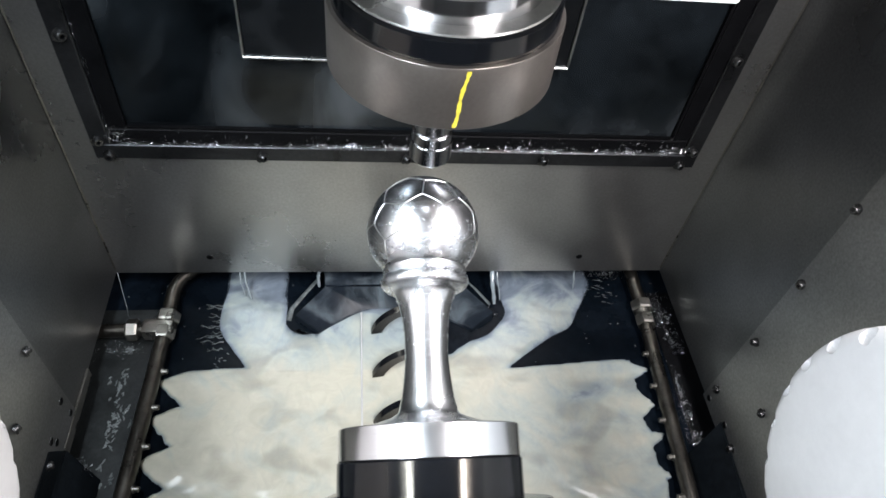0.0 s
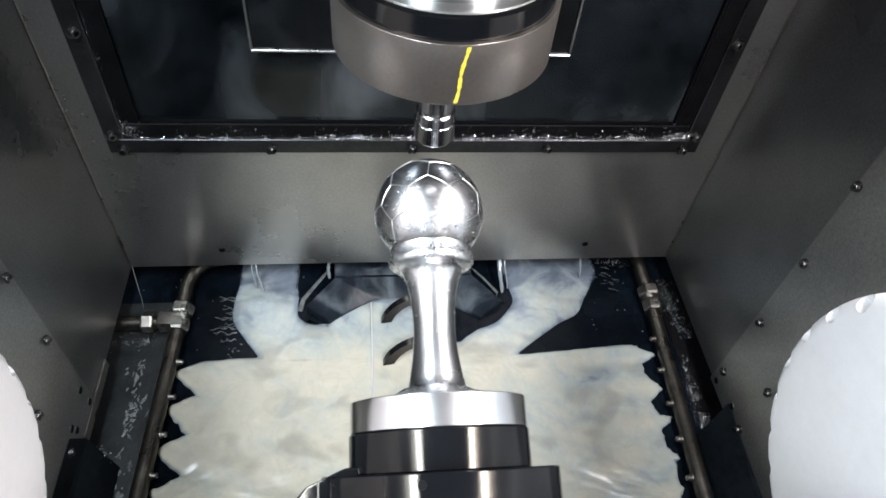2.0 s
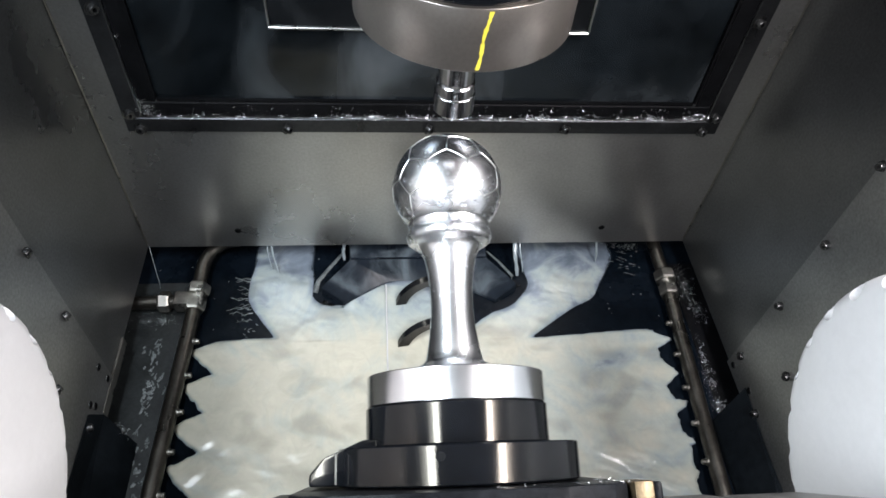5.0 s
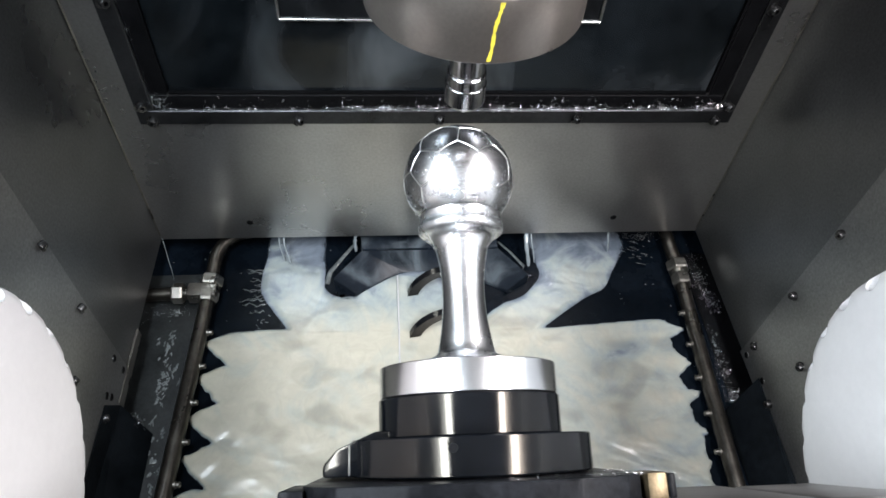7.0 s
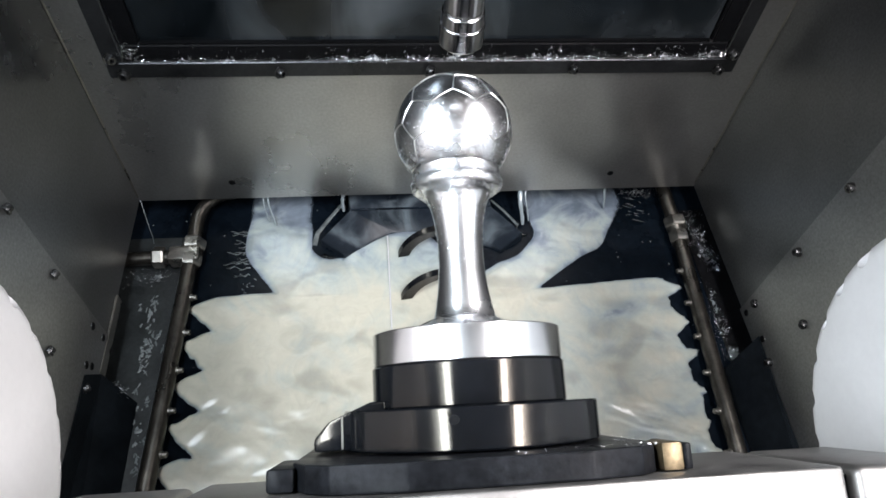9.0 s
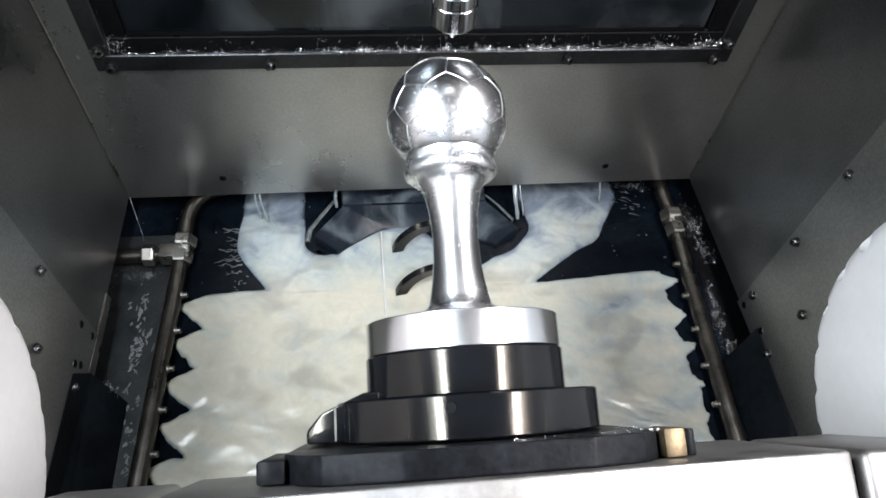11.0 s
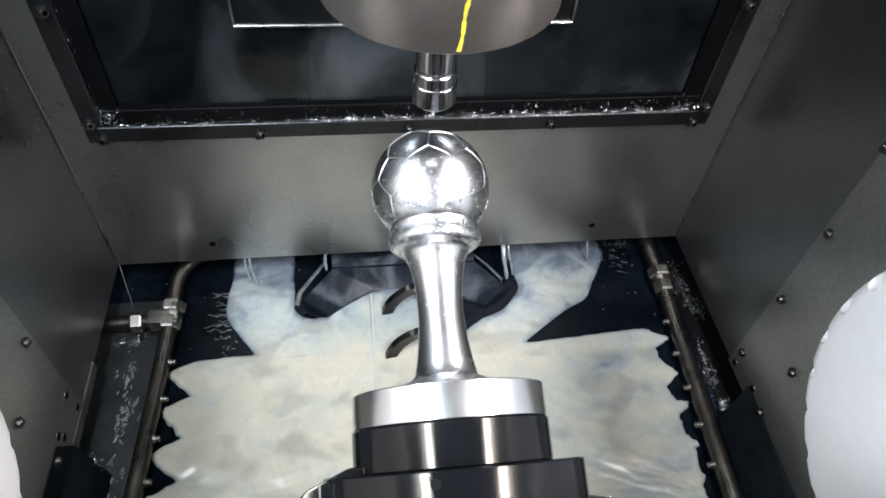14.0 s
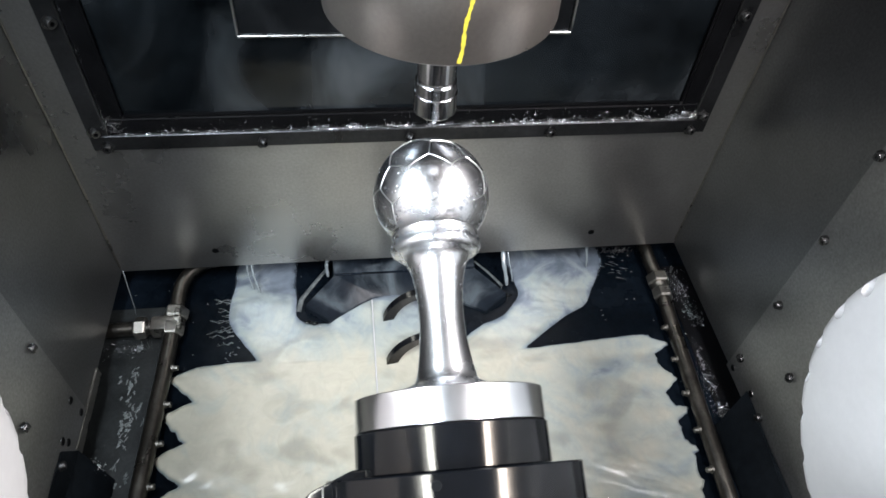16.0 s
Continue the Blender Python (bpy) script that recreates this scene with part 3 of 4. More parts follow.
def coolant_sheet():
    nx, ny = 400, 330
    gx, gy = np.meshgrid(np.linspace(-0.40, 0.40, nx), np.linspace(0.18, 0.84, ny))
    jig = fbm(gx, gy, 60, 0.4)
    rough = 0.0028 - 0.0022 * np.clip((gy - 0.575) / 0.02, 0, 1)
    rough = rough * (1 + 1.6 * np.clip((gx - 0.31) / 0.02, 0, 1))
    px, py = gx + rough * jig, gy + rough * fbm(gx, gy, 55, 2.0)
    d = np.full_like(gx, 1.0)

    def jet(x0, y0, sgn, slope, drift, k):
        u = (px - x0) * sgn
        wide = 0.003 + slope * 0.040 * (np.clip(u, 0, 0.3) / 0.045) ** (0.84 if sgn > 0 else 1.0) * (1 + 0.12 * math.sin(3.1 * k))
        side = (np.abs(py - y0 + drift * np.clip(u, 0, 0.2)) - wide) / math.hypot(1, slope)
        return np.maximum(np.maximum(side, -u), u - 0.34)

    for k in range(8):
        d = np.minimum(d, np.maximum(jet(-0.340 - 0.0017 * k, 0.588 - 0.056 * k, 1, 0.80, 0.26, k), py - 0.606 - 0.004 * np.sin((px + 0.33) * 14)))
        d = np.minimum(d, np.maximum(jet(0.368 - 0.0036 * k, 0.590 - 0.052 * k, -1, 0.74, 0.10, k + 5), py - 0.613 - 0.0625 * np.clip(px - 0.361, -0.25, 0.0)))
    low = np.minimum(d, np.maximum(np.maximum(0.06 - px, px - 0.345), py - 0.611 - 0.0625 * (px - 0.361)))
    low = np.maximum(low, -px - 0.40)
    fans = [(-0.220, 0.84, -0.222, 0.72, 0.048), (-0.216, 0.690, -0.165, 0.62, 0.056), (-0.090, 0.672, -0.05, 0.672, 0.034), (-0.15, 0.60, 0.10, 0.585, 0.03),
            (0.185, 0.83, 0.268, 0.775, 0.044), (0.272, 0.760, 0.236, 0.702, 0.040), (0.232, 0.698, 0.10, 0.606, 0.035), (0.18, 0.80, 0.20, 0.70, 0.036), (-0.03, 0.676, 0.03, 0.60, 0.040), (-0.11, 0.625, 0.0, 0.63, 0.03)]
    top = np.full_like(gx, 1.0)
    for ax, ay, bx, by, r in fans:
        top = smin(top, capsule(px, py, ax, ay, bx, by, r), 0.014)
    # clear of the feet of the hood
    for ax, ay, bx, by, r in ((-0.145, 0.79, -0.147, 0.692, 0.027), (0.100, 0.78, 0.106, 0.700, 0.046), (0.066, 0.72, 0.066, 0.672, 0.030), (-0.05, 0.78, 0.05, 0.78, 0.066)):
        top = -smin(-top, capsule(px, py, ax, ay, bx, by, r), 0.010)
    d = smin(low, top, 0.005)
    d = np.minimum(d, np.maximum(np.abs(px - 0.01) - 0.285, np.maximum(py - 0.585, 0.10 - py)) * 0.6)
    rim = np.clip(-d / (0.0045 + 0.0065 * np.clip((gy - 0.60) / 0.03, 0, 1)), -1, 1)
    # thinner towards the right, so the shade there comes from the depth colour
    deep = 0.0054 - 0.0030 * np.clip((gy - 0.585) / 0.07, 0, 1) - 0.0013 * np.clip((gy - 0.70 - 0.012 * np.sin(gx * 40)) / 0.04, 0, 1) - 0.0021 * np.clip((gx - 0.04) / 0.22, 0, 1) * np.clip((0.64 - gy) / 0.05, 0, 1)
    h = deep * np.sign(rim) * np.abs(rim) ** 0.5
    swell = 0.0007 * fbm(gx * 0.8, gy, 28, 5.0) + 0.0002 * fbm(gx * 0.8, gy, 90, 7.0)
    for nozzle, pitch, drift, u in ((0.588, 0.056, 0.26, gx + 0.345), (0.590, 0.052, 0.10, 0.365 - gx)):
        swell = swell + 0.0013 * np.cos(2 * np.pi * (gy - nozzle + drift * u + 0.004 * jig) / pitch) * np.exp(-np.clip(u, 0, 1) / 0.09) * np.clip((0.60 - gy) / 0.02, 0, 1)
    z = FLOOR_Z + np.where(d < 0, h + swell * np.clip(-d / 0.02, 0, 1) * np.where(gy > 0.60, 0.1, 1.0), h)
    verts = np.stack([gx, gy, z], -1).reshape(-1, 3)
    wet = (d < 0.004)
    idx = np.arange(nx * ny).reshape(ny, nx)
    keep = wet[:-1, :-1] | wet[1:, :-1] | wet[:-1, 1:] | wet[1:, 1:]
    q = np.stack([idx[:-1, :-1], idx[:-1, 1:], idx[1:, 1:], idx[1:, :-1]], -1)[keep]
    used = np.unique(q)
    remap = np.zeros(nx * ny, int)
    remap[used] = np.arange(len(used))
    me = bpy.data.meshes.new("coolant")
    me.from_pydata(verts[used].tolist(), [], remap[q].tolist())
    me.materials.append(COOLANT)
    me.polygons.foreach_set("use_smooth", [True] * len(me.polygons))
    return tagged(new("coolant", me), "milky white coolant flowing over the black floor", "coolant", "", "stuff")


coolant_sheet()

# thin falls of coolant from the edge of the back wall
for x0, y0, x1, y1, r in ((-0.249, 0.764, -0.240, 0.735, 0.003), (-0.243, 0.764, -0.230, 0.728, 0.004), (-0.126, 0.764, -0.129, 0.752, 0.008), (0.142, 0.764, 0.146, 0.715, 0.009), (0.150, 0.764, 0.156, 0.722, 0.003), (0.280, 0.764, 0.281, 0.742, 0.005)):
    pts = []
    for k in range(9):
        t = k / 8
        pts.append((x0 + (x1 - x0) * t + 0.0012 * math.sin(7 * t + x0 * 50), y0 + (y1 - y0) * t, -0.009 - 0.038 * t * t))
    bm = tube(pts, r * 0.5, 10, None, [(0.9 + 0.35 * math.sin(3 * k) * 0.5) * (1.0 - 0.35 * k / 8) for k in range(9)])
    tagged(part("coolant_stream", bm, STREAM), "thin falling stream of milky coolant under the wall", "stream", "coolant streams")
for ends, r in ((((-0.131, 0.768), (-0.150, 0.740), (-0.168, 0.712), (-0.172, 0.690)), 0.0042), (((0.104, 0.768), (0.122, 0.745), (0.140, 0.716)), 0.0026), (((0.140, 0.716), (0.130, 0.692), (0.112, 0.668)), 0.0009)):
    bm = tube([(x, y, FLOOR_Z + 0.0015) for x, y in ends], r, 10, None, [0.6 + 0.5 * (k / len(ends)) for k in range(len(ends))])
    bmesh.ops.scale(bm, vec=(1, 1, 0.4), verts=bm.verts, space=Matrix.Translation((0, 0, -FLOOR_Z)))
    tagged(part("coolant_stream", bm, SPLASH), "thin run of coolant along the edge of the hood", "stream", "coolant streams")


# beads of froth where the coolant breaks at the ends of the hood
def froth():
    rnd = random.Random(23)
    bm = bmesh.new()
    for (x0, y0), (x1, y1), count in (((-0.168, 0.672), (-0.128, 0.660), 26), ((0.100, 0.660), (0.128, 0.684), 12), ((0.140, 0.690), (0.152, 0.702), 6), ((-0.160, 0.676), (-0.150, 0.668), 8)):
        for k in range(count):
            t = rnd.random()
            size = rnd.uniform(0.0007, 0.0019)
            lathe([(0, 0), (1, 0), (0.8, 0.5), (0.4, 0.8), (0, 0.9)], 8, bm, pose(x0 + (x1 - x0) * t + rnd.gauss(0, 0.0014), y0 + (y1 - y0) * t + rnd.gauss(0, 0.0014), FLOOR_Z + 0.0012) @ Matrix.Diagonal((size * rnd.uniform(1, 2), size, size, 1)))
    return tagged(part("coolant_froth", bm, WATER), "small wet beads of froth round the hood ends", "froth", "", "stuff")


froth()

# drops, lacy foam and dried smears of coolant on the dark floor
def smears():
    rnd = random.Random(11)
    verts, faces = [], []

    def blob(x, y, z, lx, ly, turn):
        k, base = 9, len(verts)
        z += 0.0014 if x < -0.356 else 0.0
        verts.append((x, y, z + 0.0007))
        ph = rnd.uniform(0, 6)
        for i in range(k):
            a = 2 * math.pi * i / k
            w = 1 + 0.35 * math.sin(2 * a + ph) + 0.25 * rnd.uniform(-1, 1)
            u, v = lx * w * math.cos(a), ly * w * math.sin(a)
            verts.append((x + u * math.cos(turn) - v * math.sin(turn), y + u * math.sin(turn) + v * math.cos(turn), z + 0.00015))
        for i in range(k):
            faces.append((base, base + 1 + i, base + 1 + (i + 1) % k))

    def lace(pts, w):
        base = len(verts)
        for k, (x, y) in enumerate(pts):
            q = w * (1 - 0.6 * k / len(pts)) * rnd.uniform(0.6, 1.3)
            verts.extend(((x, y - q, FLOOR_Z + 0.0003), (x, y, FLOOR_Z + 0.0010), (x, y + q, FLOOR_Z + 0.0003)))
        for k in range(len(pts) - 1):
            a = base + 3 * k
            faces.extend(((a, a + 3, a + 4, a + 1), (a + 1, a + 4, a + 5, a + 2)))

    for i in range(9):
        y = 0.644 + 0.0095 * i + rnd.gauss(0, 0.002)
        n = rnd.randint(4, 9)
        reach = rnd.uniform(0.020, 0.055) * (1.0 - 0.4 * abs(i - 4) / 4)
        pts = [(-0.262 - reach * k / n, y + 0.0022 * math.sin(1.9 * k + i) + rnd.gauss(0, 0.0008)) for k in range(n + 1)]
        lace(pts, 0.0010)
        for k in range(1, n, 3):
            x, q = pts[k]
            turn = rnd.choice((-1, 1))
            lace([(x, q), (x - 0.003, q + 0.0018 * turn), (x - 0.007, q + 0.0034 * turn), (x - 0.010, q + 0.0036 * turn)], 0.0007)
    for i in range(8):
        blob(-0.262 + rnd.gauss(0, 0.007), 0.622 + rnd.gauss(0, 0.006), FLOOR_Z, rnd.uniform(0.001, 0.003), rnd.uniform(0.0006, 0.0012), rnd.gauss(-0.7, 0.3))
    for cx, cy, sx, sy, cnt in ((-0.387, 0.565, 0.004, 0.022, 26), (-0.381, 0.535, 0.006, 0.010, 12), (-0.386, 0.50, 0.006, 0.02, 16), (-0.381, 0.45, 0.004, 0.02, 14), (-0.375, 0.40, 0.006, 0.02, 16), (-0.395, 0.60, 0.01, 0.02, 10)):
        for i in range(cnt // 2):
            x, y, turn = cx + rnd.gauss(0, sx), cy + rnd.gauss(0, sy), rnd.gauss(-0.15, 0.3)
            for k in range(rnd.randint(1, 5)):
                blob(x + rnd.gauss(0, 0.0016), y + rnd.gauss(0, 0.0035), FLOOR_Z, rnd.uniform(0.0006, 0.0019), rnd.uniform(0.0012, 0.0042), turn + rnd.gauss(0, 0.5))
    for i in range(160):
        x, y = rnd.uniform(-0.42, 0.42), rnd.uniform(0.40, 0.78)
        s = rnd.uniform(0.0005, 0.0014)
        blob(x, y, FLOOR_Z, s, s, 0)
    for i in range(16):
        blob(0.330 + rnd.gauss(0, 0.012), 0.735 + rnd.gauss(0, 0.02), FLOOR_Z, rnd.uniform(0.002, 0.007), rnd.uniform(0.0002, 0.0004), rnd.gauss(-0.3, 0.15))
    me = bpy.data.meshes.new("coolant_splashes")
    me.from_pydata(verts, [], faces)
    me.materials.append(SPLASH)
    return tagged(new("coolant_splashes", me), "small milky splashes and dried smears on the floor", "splashes", "", "stuff")


smears()

# ---------------------------------------------------------------- trunnion covers
def cover(xf, y, z, r, s):
    e = empty("trunnion_cover", pose(xf, y, z, 0, -90 * s), "round white painted trunnion cover with a ring of bolt pockets", "cover", "trunnion covers")
    prof = [(0, 0.004), (r * 0.45, 0.0035), (r * 0.8, 0.0015)]
    for k in range(7):
        a = k / 6 * math.pi / 2
        prof.append((r - 0.016 + 0.016 * math.sin(a), -0.014 + 0.014 * math.cos(a)))
    prof += [(r, -0.09), (0, -0.09)]
    shell = part("shell", lathe(prof, 128), WHITE_PAINT, e, "", None, True, 40)
    n = 26
    spots = [pose(0, 0, 0, 0, 0, 360 * (k + 0.4) / n) @ pose(r - 0.006, 0, -0.004, 0, 42) for k in range(n)]
    cb = bmesh.new()
    for m in spots:
        lathe([(0, -0.010), (0.0078, -0.010), (0.0078, 0.02), (0, 0.02)], 20, cb, m)
    bmesh.ops.recalc_face_normals(cb, faces=cb.faces)
    cm = bpy.data.meshes.new("pocket_cutter")
    cb.to_mesh(cm)
    cb.free()
    cutter = new("pocket_cutter", cm)
    cutter.matrix_basis = e.matrix_basis
    mod = shell.modifiers.new("pockets", "BOOLEAN")
    mod.operation, mod.object, mod.solver = "DIFFERENCE", cutter, "EXACT"
    bpy.context.view_layer.update()
    done = bpy.data.meshes.new_from_object(shell.evaluated_get(bpy.context.evaluated_depsgraph_get()))
    shell.modifiers.clear()
    shell.data = done
    bpy.data.objects.remove(cutter)
    bolt = None
    for m in spots:
        m = m @ pose(0, 0, -0.0099)
        if bolt is None:
            bolt = part("bolt", lathe([(0, 0.002), (0.0022, 0.002), (0.0024, 0.0042), (0.0042, 0.0042), (0.0048, 0.0036), (0.0048, 0), (0, 0)], 14), WHITE_PAINT, e, "", m)
        else:
            o = bolt.copy()
            scene.collection.objects.link(o)
            o.parent, o.matrix_basis = e, m
    return e


cover(0.273, 0.206, 0.380, 0.150, 1)
cover(-0.310, 0.203, 0.388, 0.148, -1)

# ---------------------------------------------------------------- tilting table, fixture and workpiece
AXIS = pose(-0.0170, 0.3279, 0.3392, -67.85, 0.47)


def on_axis(s):
    return AXIS @ pose(0, 0, s)


cradle = empty("tilting_table", on_axis(-0.0936), "bare milled steel tilting table between the trunnion covers", "machine table")
part("body", box(-0.178, 0.186, -0.124, 0.0, -0.085, 0.0, 0.0025, 3), SLAB_STEEL, cradle)
part("arm", box(0.1945, 0.262, -0.121, 0.0, -0.075, -0.001, 0.006, 3), SLAB_STEEL, cradle)
part("arm", box(-0.262, -0.1865, -0.121, 0.0, -0.075, -0.001, 0.006, 3), SLAB_STEEL, cradle)
part("neck", box(0.1861, 0.1944, -0.112, -0.005, -0.07, -0.006), PLATE_BLACK, cradle, "dark gap between table and arm")
part("neck", box(-0.1864, -0.1781, -0.112, -0.005, -0.07, -0.006), PLATE_BLACK, cradle, "dark gap between table and arm")

part("rotary_disc", lathe([(0, -0.05), (0.088, -0.05), (0.09, -0.048), (0.09, -0.002), (0.088, -0.0004), (0, -0.0004)], 72), PLATE_BLACK, cradle, "dark rotary disc set into the table")
chuck = empty("fixture_plate", on_axis(-0.0933), "worn black fixture plate with brass clamp blocks on the table", "fixture")
pts = [(-0.115, -0.070), (-0.106, -0.093), (-0.092, -0.107), (-0.05, -0.1165), (0.05, -0.1165), (0.080, -0.109), (0.091, -0.098), (0.098, -0.076), (0.098, 0.09), (0.08, 0.115), (-0.09, 0.115), (-0.115, 0.09)]
part("plate", prism(pts, 0.0, 0.0155, 0.0013), PLATE_BLACK, chuck, "", None, True, 18)
part("end_block", box(-0.128, -0.1125, -0.086, -0.02, 0.0005, 0.0135, 0.002), PLATE_BLACK, chuck)
part("brass_block", box(0.0950, 0.1075, -0.100, -0.0735, 0.0003, 0.0160, 0.0015), BRASS, chuck, "worn brass clamp block")
part("end_block", box(0.1078, 0.1130, -0.099, -0.05, 0.0005, 0.0150, 0.0012), PLATE_BLACK, chuck)

flange = empty("clamp_flange", on_axis(-0.0766), "black turned clamp flange with a side hole and clamp lug", "flange")
part("ring", lathe([(0, 0), (0.0872, 0), (0.0882, 0.001), (0.0882, 0.0245), (0.0872, 0.0255), (0, 0.0255)], 96), BLACK_OXIDE, flange)
bm = prism([(-0.060, 0.001), (-0.060, 0.0310), (-0.070, 0.0308), (-0.097, 0.0195), (-0.1065, 0.009), (-0.1065, 0.001)], -0.075, 0.030, 0.002)
bmesh.ops.transform(bm, matrix=pose(0, 0, 0, 90), verts=bm.verts)
lug = part("lug", bm, BLACK_OXIDE, flange)
part("lug_gap", box(-0.0890, -0.0876, -0.0306, -0.025, 0.002, 0.0222), FITTING, lug, "bright clamp slot edge")
hole_rim = part("pin_hole", lathe([(0.0031, 0.0), (0.0029, 0.0005), (0.0027, 0.0005), (0.0026, -0.0005)], 20, None, pose(-0.021, -0.0857, 0.018, 90, 0, -14)), PLATE_BLACK, flange, "drilled hole with worn rim")
part("bore", lathe([(0.0027, 0.0003), (0, 0.0003)], 20, None, pose(-0.021, -0.0857, 0.018, 90, 0, -14)), RUBBER, hole_rim, "dark bore")
adapter = empty("adapter_ring", on_axis(-0.0509), "black turned adapter ring under the workpiece", "ring")
part("ring", lathe([(0, 0), (0.0672, 0), (0.068, 0.0008), (0.068, 0.0268), (0.0674, 0.0274), (0, 0.0274)], 96), BLACK_OXIDE, adapter)
part("joint", lathe([(0.0666, 0.0274), (0.0666, 0.0280)], 96), RUBBER, adapter, "dark joint line")

trophy = empty("trophy", on_axis(-0.0228), "polished aluminium football trophy being machined", "trophy")
part("base_ring", lathe([(0, 0), (0.0664, 0), (0.0670, 0.0006), (0.0670, 0.0222), (0.0660, 0.0229), (0.040, 0.0231), (0, 0.0231)], 128), BRUSHED_RING, trophy, "turned bright base disc")
prof = [(0.058, 0.0232), (0.050, 0.0243), (0.040, 0.0264), (0.030, 0.0294), (0.0242, 0.0320), (0.0224, 0.0345), (0.0209, 0.041), (0.0193, 0.050), (0.0178, 0.061), (0.0169, 0.073), (0.0167, 0.083),
        (0.0172, 0.094), (0.0184, 0.105), (0.0205, 0.115), (0.0235, 0.1235), (0.0262, 0.1268), (0.0288, 0.1278), (0.0320, 0.1294), (0.0341, 0.1318), (0.0346, 0.1348), (0.0340, 0.1375), (0.0326, 0.1386), (0.0316, 0.1397), (0.0318, 0.1410), (0.0330, 0.1420), (0.0333, 0.1450)]
part("stem", lathe(prof, 96), ALUMINIUM, trophy, "", None, True, 50)
RB, SB = 0.0455, 0.1784
ball = lathe([(RB * math.sin(math.pi * k / 48), SB - RB * math.cos(math.pi * k / 48)) for k in range(11, 48)] + [(0, SB + RB)], 96)
ball_part = part("football", ball, ALUMINIUM, trophy, "ball engraved with football seams", None, True, 60)
# seams of the football along the edges of a truncated icosahedron
phi = (1 + 5 ** 0.5) / 2
ico = [Vector(p).normalized() for s1 in (1, -1) for s2 in (1, -1) for p in ((0, s1, s2 * phi), (s1, s2 * phi, 0), (s2 * phi, 0, s1))]
edge = min((p - q).length for p in ico for q in ico if p is not q)
face = [ico[0]]
for p in ico[1:]:
    if all(abs((p - q).length - edge) < 0.01 for q in face) and len(face) < 3:
        face.append(p)
mid = (face[0] + face[1] + face[2]).normalized()
arm = (face[0] - mid * face[0].dot(mid)).normalized()
# a six-sided patch faces the door, one corner towards the tip
facing = Vector((-0.10, -0.99, -0.06)).normalized()
left = Vector((-1, 0.1, 0.0))
left = (left - facing * left.dot(facing)).normalized()
spin = Matrix((facing, left, facing.cross(left))).transposed() @ Matrix((mid, arm, mid.cross(arm)))
bm = bmesh.new()


def seam(p, q):
    pts = []
    for k in range(9):
        v = p.lerp(q, k / 8).normalized()
        v = (spin @ v).normalized()
        pts.append(v * (RB + 0.0001) + Vector((0, 0, SB)))
    if min(v.z for v in pts) > SB - RB * 0.75:
        tube(pts, 0.00043, 6, bm)


for i, p in enumerate(ico):
    near = [q for q in ico if q is not p and (p - q).length < edge * 1.05]
    for q in near:
        if ico.index(q) > i:
            seam(p.lerp(q, 1 / 3), p.lerp(q, 2 / 3))
    for q in near:
        for r in near:
            if q is not r and (q - r).length < edge * 1.05 and near.index(q) < near.index(r):
                seam(p.lerp(q, 1 / 3), p.lerp(r, 1 / 3))
part("seams", bm, EDGE_STEEL, ball_part, "fine engraved seam lines")

# coolant drops on the trophy
def drops():
    rnd = random.Random(5)
    verts, faces = [], []
    table = prof[8:]
    for i in range(1500):
        a = rnd.uniform(0, 2 * math.pi)
        if rnd.random() < 0.36:
            u = rnd.triangular(-0.75, 0.15, -0.6) if rnd.random() < 0.98 else rnd.uniform(-0.5, 0.7)
            r, z = RB * math.sqrt(1 - u * u), SB + RB * u
            nr, nz = math.sqrt(1 - u * u), u
        else:
            k = min(int(rnd.triangular(0, len(table) - 1, len(table) - 4)), len(table) - 2)
            t = rnd.random()
            (ra, za), (rb, zb) = table[k], table[k + 1]
            r, z = ra + (rb - ra) * t, za + (zb - za) * t
            nr, nz = zb - za, ra - rb
            q = math.hypot(nr, nz) or 1
            nr, nz = nr / q, nz / q
        nrm = Vector((nr * math.cos(a), nr * math.sin(a), nz))
        c = Vector((r * math.cos(a), r * math.sin(a), z))
        side = nrm.orthogonal().normalized()
        up = nrm.cross(side)
        size = 0.0005 + 0.0011 * rnd.random() ** 2
        base = len(verts)
        for h, w in ((0.0, 1.0), (0.45, 0.8)):
            for j in range(8):
                b = 2 * math.pi * j / 8
                verts.append(tuple(c + size * (w * (side * math.cos(b) + up * math.sin(b)) + h * nrm)))
        verts.append(tuple(c + nrm * size * 0.65))
        for j in range(8):
            q = (j + 1) % 8
            faces.append((base + j, base + q, base + 8 + q, base + 8 + j))
            faces.append((base + 8 + j, base + 8 + q, base + 16))
    me = bpy.data.meshes.new("coolant_drops")
    me.from_pydata(verts, [], faces)
    me.materials.append(WATER)
    me.polygons.foreach_set("use_smooth", [True] * len(me.polygons))
    ob = new("coolant_drops", me)
    ob.matrix_basis = on_axis(-0.0228)
    return tagged(ob, "small clear coolant drops clinging to the trophy", "drops", "", "stuff")


drops()

# ---------------------------------------------------------------- spindle head
SX, SY, SZ = -0.0195, 0.462, 0.570
head = empty("spindle_head", pose(SX, SY, SZ), "machine spindle head with grey steel nose ring and tool", "spindle")
part("nose_ring", lathe([(0.02, 0.003), (0.0625, 0.003), (0.064, 0.0), (0.0684, 0.0), (0.0691, 0.0007), (0.0691, 0.0388), (0.0687, 0.0394), (0.055, 0.0394)], 128), SPINDLE_GREY, head, "grey turned steel nose ring")
part("seal_ring", lathe([(0.0662, 0.0395), (0.0662, 0.041), (0.0656, 0.0520), (0.064, 0.0530), (0.050, 0.0533)], 128), BLACK_OXIDE, head, "black wet seal ring")
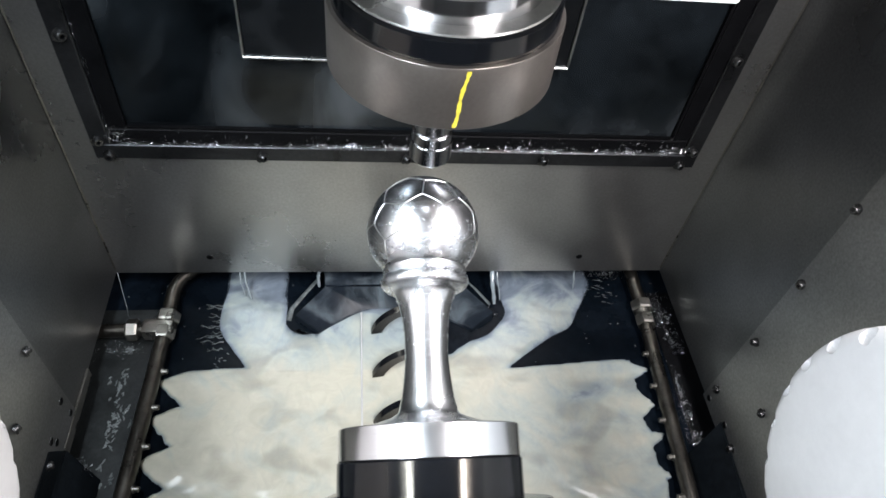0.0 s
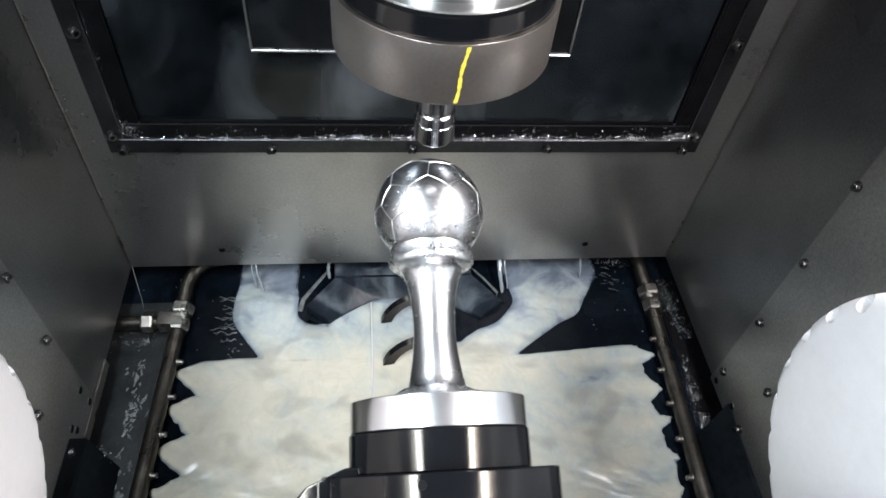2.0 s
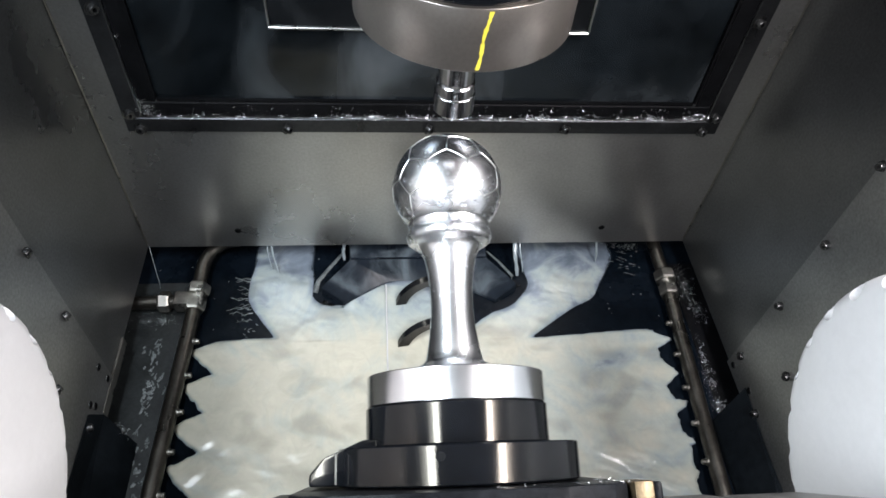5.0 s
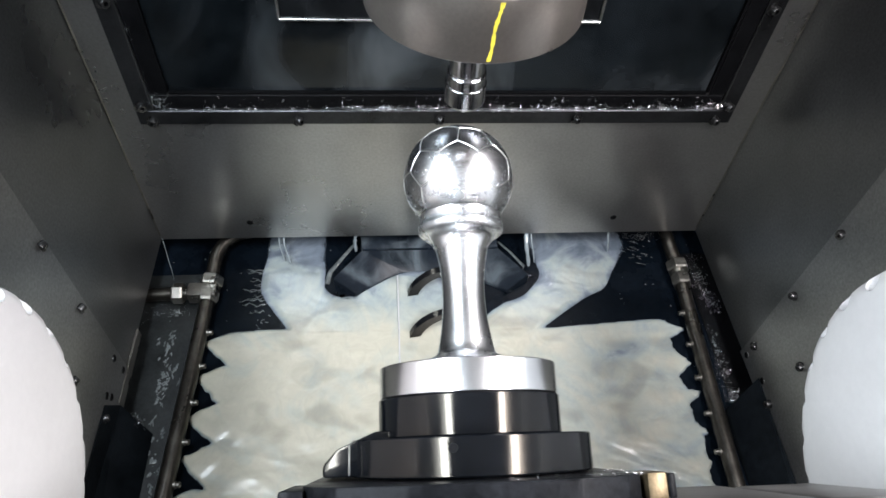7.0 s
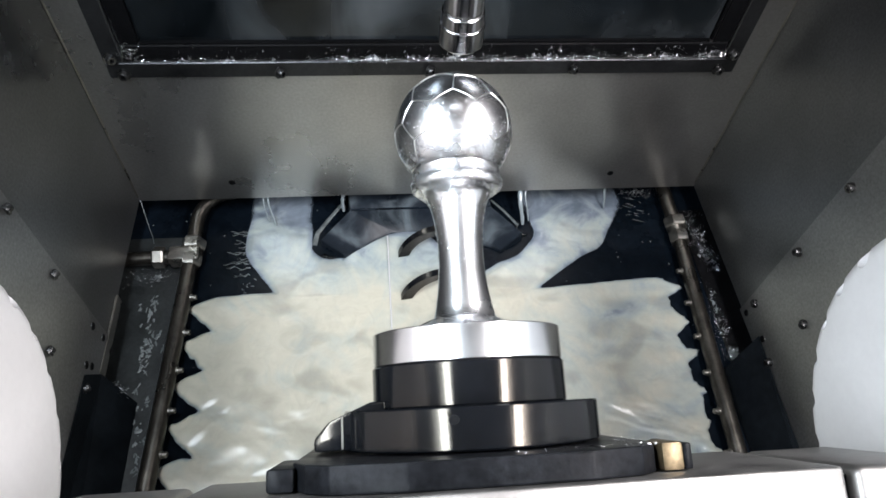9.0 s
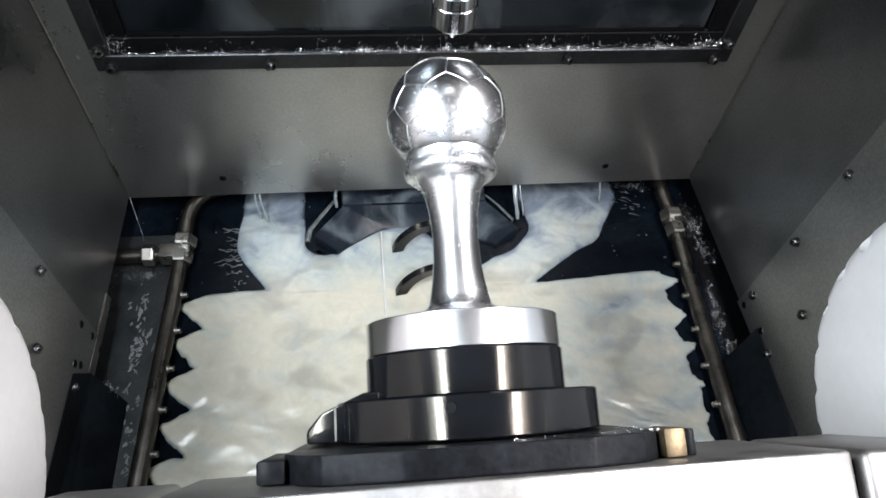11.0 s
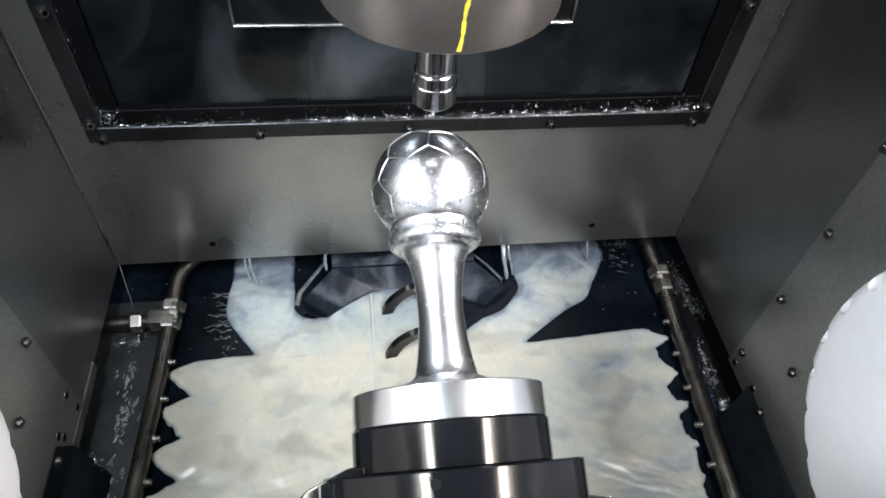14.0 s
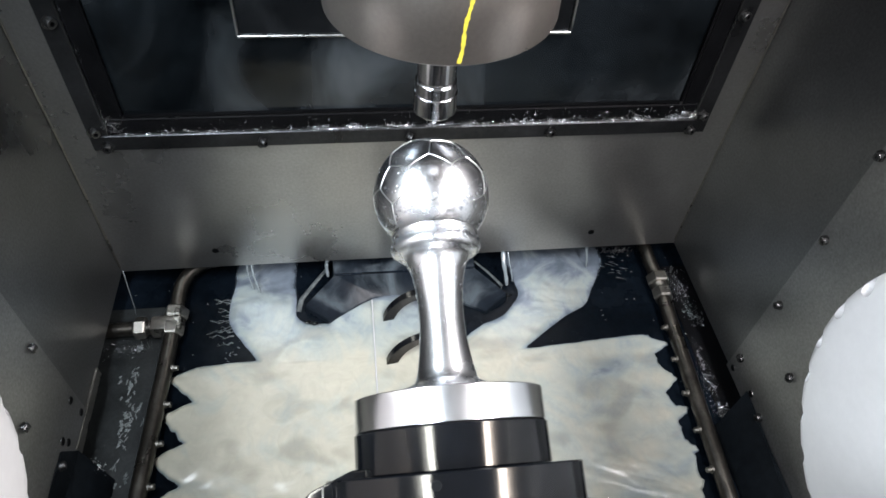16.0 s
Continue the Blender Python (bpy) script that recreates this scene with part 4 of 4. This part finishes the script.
part("seal_lip", lathe([(0.0630, 0.0531), (0.0637, 0.0539), (0.0630, 0.0547), (0.054, 0.0549)], 128), EDGE_STEEL, head, "thin bright ring")
part("lock_ring", lathe([(0.0545, 0.0550), (0.0545, 0.0680), (0.053, 0.0695), (0.045, 0.0705)], 96), TOOL_STEEL, head, "bright ground steel ring")
part("cartridge", lathe([(0.050, 0.0706), (0.050, 0.099)], 96), SPINDLE_GREY, head)
part("head_cover", box(-0.121, 0.114, -0.097, 0.25, 0.096, 0.40, 0.002, 2), HEAD_PAINT, head, "light grey painted head cover")
part("ram", box(-0.10, 0.10, 0.085, 0.262, 0.05, 0.0935, 0.003), GLOSS_BLACK, head, "black ram behind the spindle")
bm = bmesh.new()
k = 26
cols = []
for i in range(k + 1):
    t = i / k
    a = radians(-90 + 1.0 + 3.4 * t + 0.4 * math.sin(8 * t))
    w = radians(0.85 + 0.18 * math.sin(21 * t) + 0.16 * math.sin(47 * t) + 0.12 * math.sin(83 * t))
    z = 0.002 + 0.0362 * t
    cols.append([bm.verts.new((0.0693 * math.cos(a + w * j), 0.0693 * math.sin(a + w * j), z)) for j in (-1, -0.3, 0.3, 1)])
for p, q in zip(cols, cols[1:]):
    for j in range(3):
        bm.faces.new((p[j], p[j + 1], q[j + 1], q[j]))
part("paint_mark", bm, YELLOW, head, "hand-drawn yellow paint mark")
holder = empty("tool_holder", pose(SX, SY, SZ), "bright steel collet holder with a small milling cutter", "tool holder")
part("body", lathe([(0.022, 0.0), (0.022, -0.002), (0.0128, -0.004), (0.0128, -0.0525), (0.0125, -0.0535), (0.0125, -0.0555)], 48), TOOL_STEEL, holder, "", None, True, 12)
nut = part("collet_nut", lathe([(0.0125, -0.0555), (0.0137, -0.05555), (0.0138, -0.0640), (0.0147, -0.0641), (0.0148, -0.0778), (0.0146, -0.0786), (0.008, -0.079), (0, -0.079)], 48), TOOL_STEEL, holder, "", None, True, 12)
part("cutter", lathe([(0.0018, -0.079), (0.0018, -0.0895), (0.0012, -0.0908), (0, -0.0912)], 16), TOOL_STEEL, nut)

# ---------------------------------------------------------------- chips
def chip_mesh(name, spots, size, label):
    """Many small curled strips of aluminium, lying where the spots are."""
    verts, faces = [], []
    for x, y, z in spots:
        m = Matrix.Translation((x, y, z)) @ Euler((random.uniform(0, 6.3), random.uniform(0, 6.3), random.uniform(0, 6.3))).to_matrix().to_4x4()
        r, w = size * random.uniform(0.5, 1.5), size * random.uniform(0.07, 0.20)
        k, turn, lift = random.randint(4, 7), random.uniform(2.0, 5.5), size * random.uniform(0.2, 1.0)
        base = len(verts)
        for i in range(k + 1):
            a = turn * i / k
            for j in (-0.5, 0.5):
                verts.append(tuple(m @ Vector((r * math.cos(a), r * math.sin(a), lift * i / k + w * j))))
        for i in range(k):
            b = base + 2 * i
            faces.append((b, b + 1, b + 3, b + 2))
    me = bpy.data.meshes.new(name)
    me.from_pydata(verts, [], faces)
    me.materials.append(CHIP)
    return tagged(new(name, me), label, "chips", "", "stuff")


rnd = random.Random(7)
spots = []
for i in range(9000):
    x = rnd.uniform(-0.35, 0.35)
    clump = abs(math.sin(x * 23 + 1) * math.sin(x * 61) * math.sin(x * 131 + 2))
    if rnd.random() > (0.10 + 0.9 * clump) * (0.45 + 0.55 * (x > -0.12)):
        continue
    spots.append((x, YB - rnd.uniform(0.001, 0.006), FZ0 + 0.0226 + abs(rnd.gauss(0, 0.0034)) + (rnd.uniform(0.008, 0.018) if rnd.random() < 0.06 else 0)))
for i in range(60):
    spots.append((-0.352 + rnd.gauss(0, 0.006), YB - 0.006, FZ0 + 0.03 + abs(rnd.gauss(0, 0.008))))
    spots.append((0.35 + rnd.gauss(0, 0.008), YB - 0.006, FZ0 + 0.028 + abs(rnd.gauss(0, 0.004))))
for i in range(45):
    spots.append((-0.357, YB - 0.006, FZ0 + 0.03 + rnd.uniform(0, 0.3)))
chip_mesh("frame_chips", spots, 0.0019, "bright aluminium chips caught on the frame ledge")
spots = []
for cx, cy, sx, sy, count in ((0.418, 0.690, 0.008, 0.022, 330), (0.424, 0.640, 0.007, 0.012, 160), (0.406, 0.560, 0.004, 0.020, 110), (0.402, 0.520, 0.006, 0.014, 130)):
    for i in range(count):
        spots.append((cx + rnd.gauss(0, sx), cy + rnd.gauss(0, sy), FLOOR_Z + 0.002 + rnd.uniform(0, 0.005)))
for i in range(240):
    spots.append((0.345 + rnd.gauss(0, 0.022), 0.775 + rnd.gauss(0, 0.006), FLOOR_Z + 0.003))
for i in range(190):
    spots.append((-0.40 + rnd.gauss(0, 0.024), 0.645 + rnd.gauss(0, 0.006), FLOOR_Z + 0.002 + rnd.uniform(0, 0.004)))
for i in range(110):
    spots.append((-0.405 + rnd.gauss(0, 0.006), 0.463 + rnd.gauss(0, 0.004), FLOOR_Z + 0.022 + rnd.uniform(0, 0.004)))
    spots.append((0.398 + rnd.gauss(0, 0.007), 0.472 + rnd.gauss(0, 0.006), FLOOR_Z + 0.016))
chip_mesh("floor_chips", spots, 0.0015, "bright aluminium chips lying on the wet floor")
spots = []
for i in range(45):
    q = on_axis(-0.0933) @ Vector((0.095 - abs(rnd.gauss(0, 0.05)), -0.109 + abs(rnd.gauss(0, 0.010)), 0.0163))
    spots.append(tuple(q))
for i in range(22):
    q = on_axis(-0.0933) @ Vector((0.085 + rnd.gauss(0, 0.006), -0.060 + rnd.gauss(0, 0.012), 0.0165))
    spots.append(tuple(q))
chip_mesh("fixture_chips", spots, 0.0010, "fine aluminium chips lying on the fixture plate")
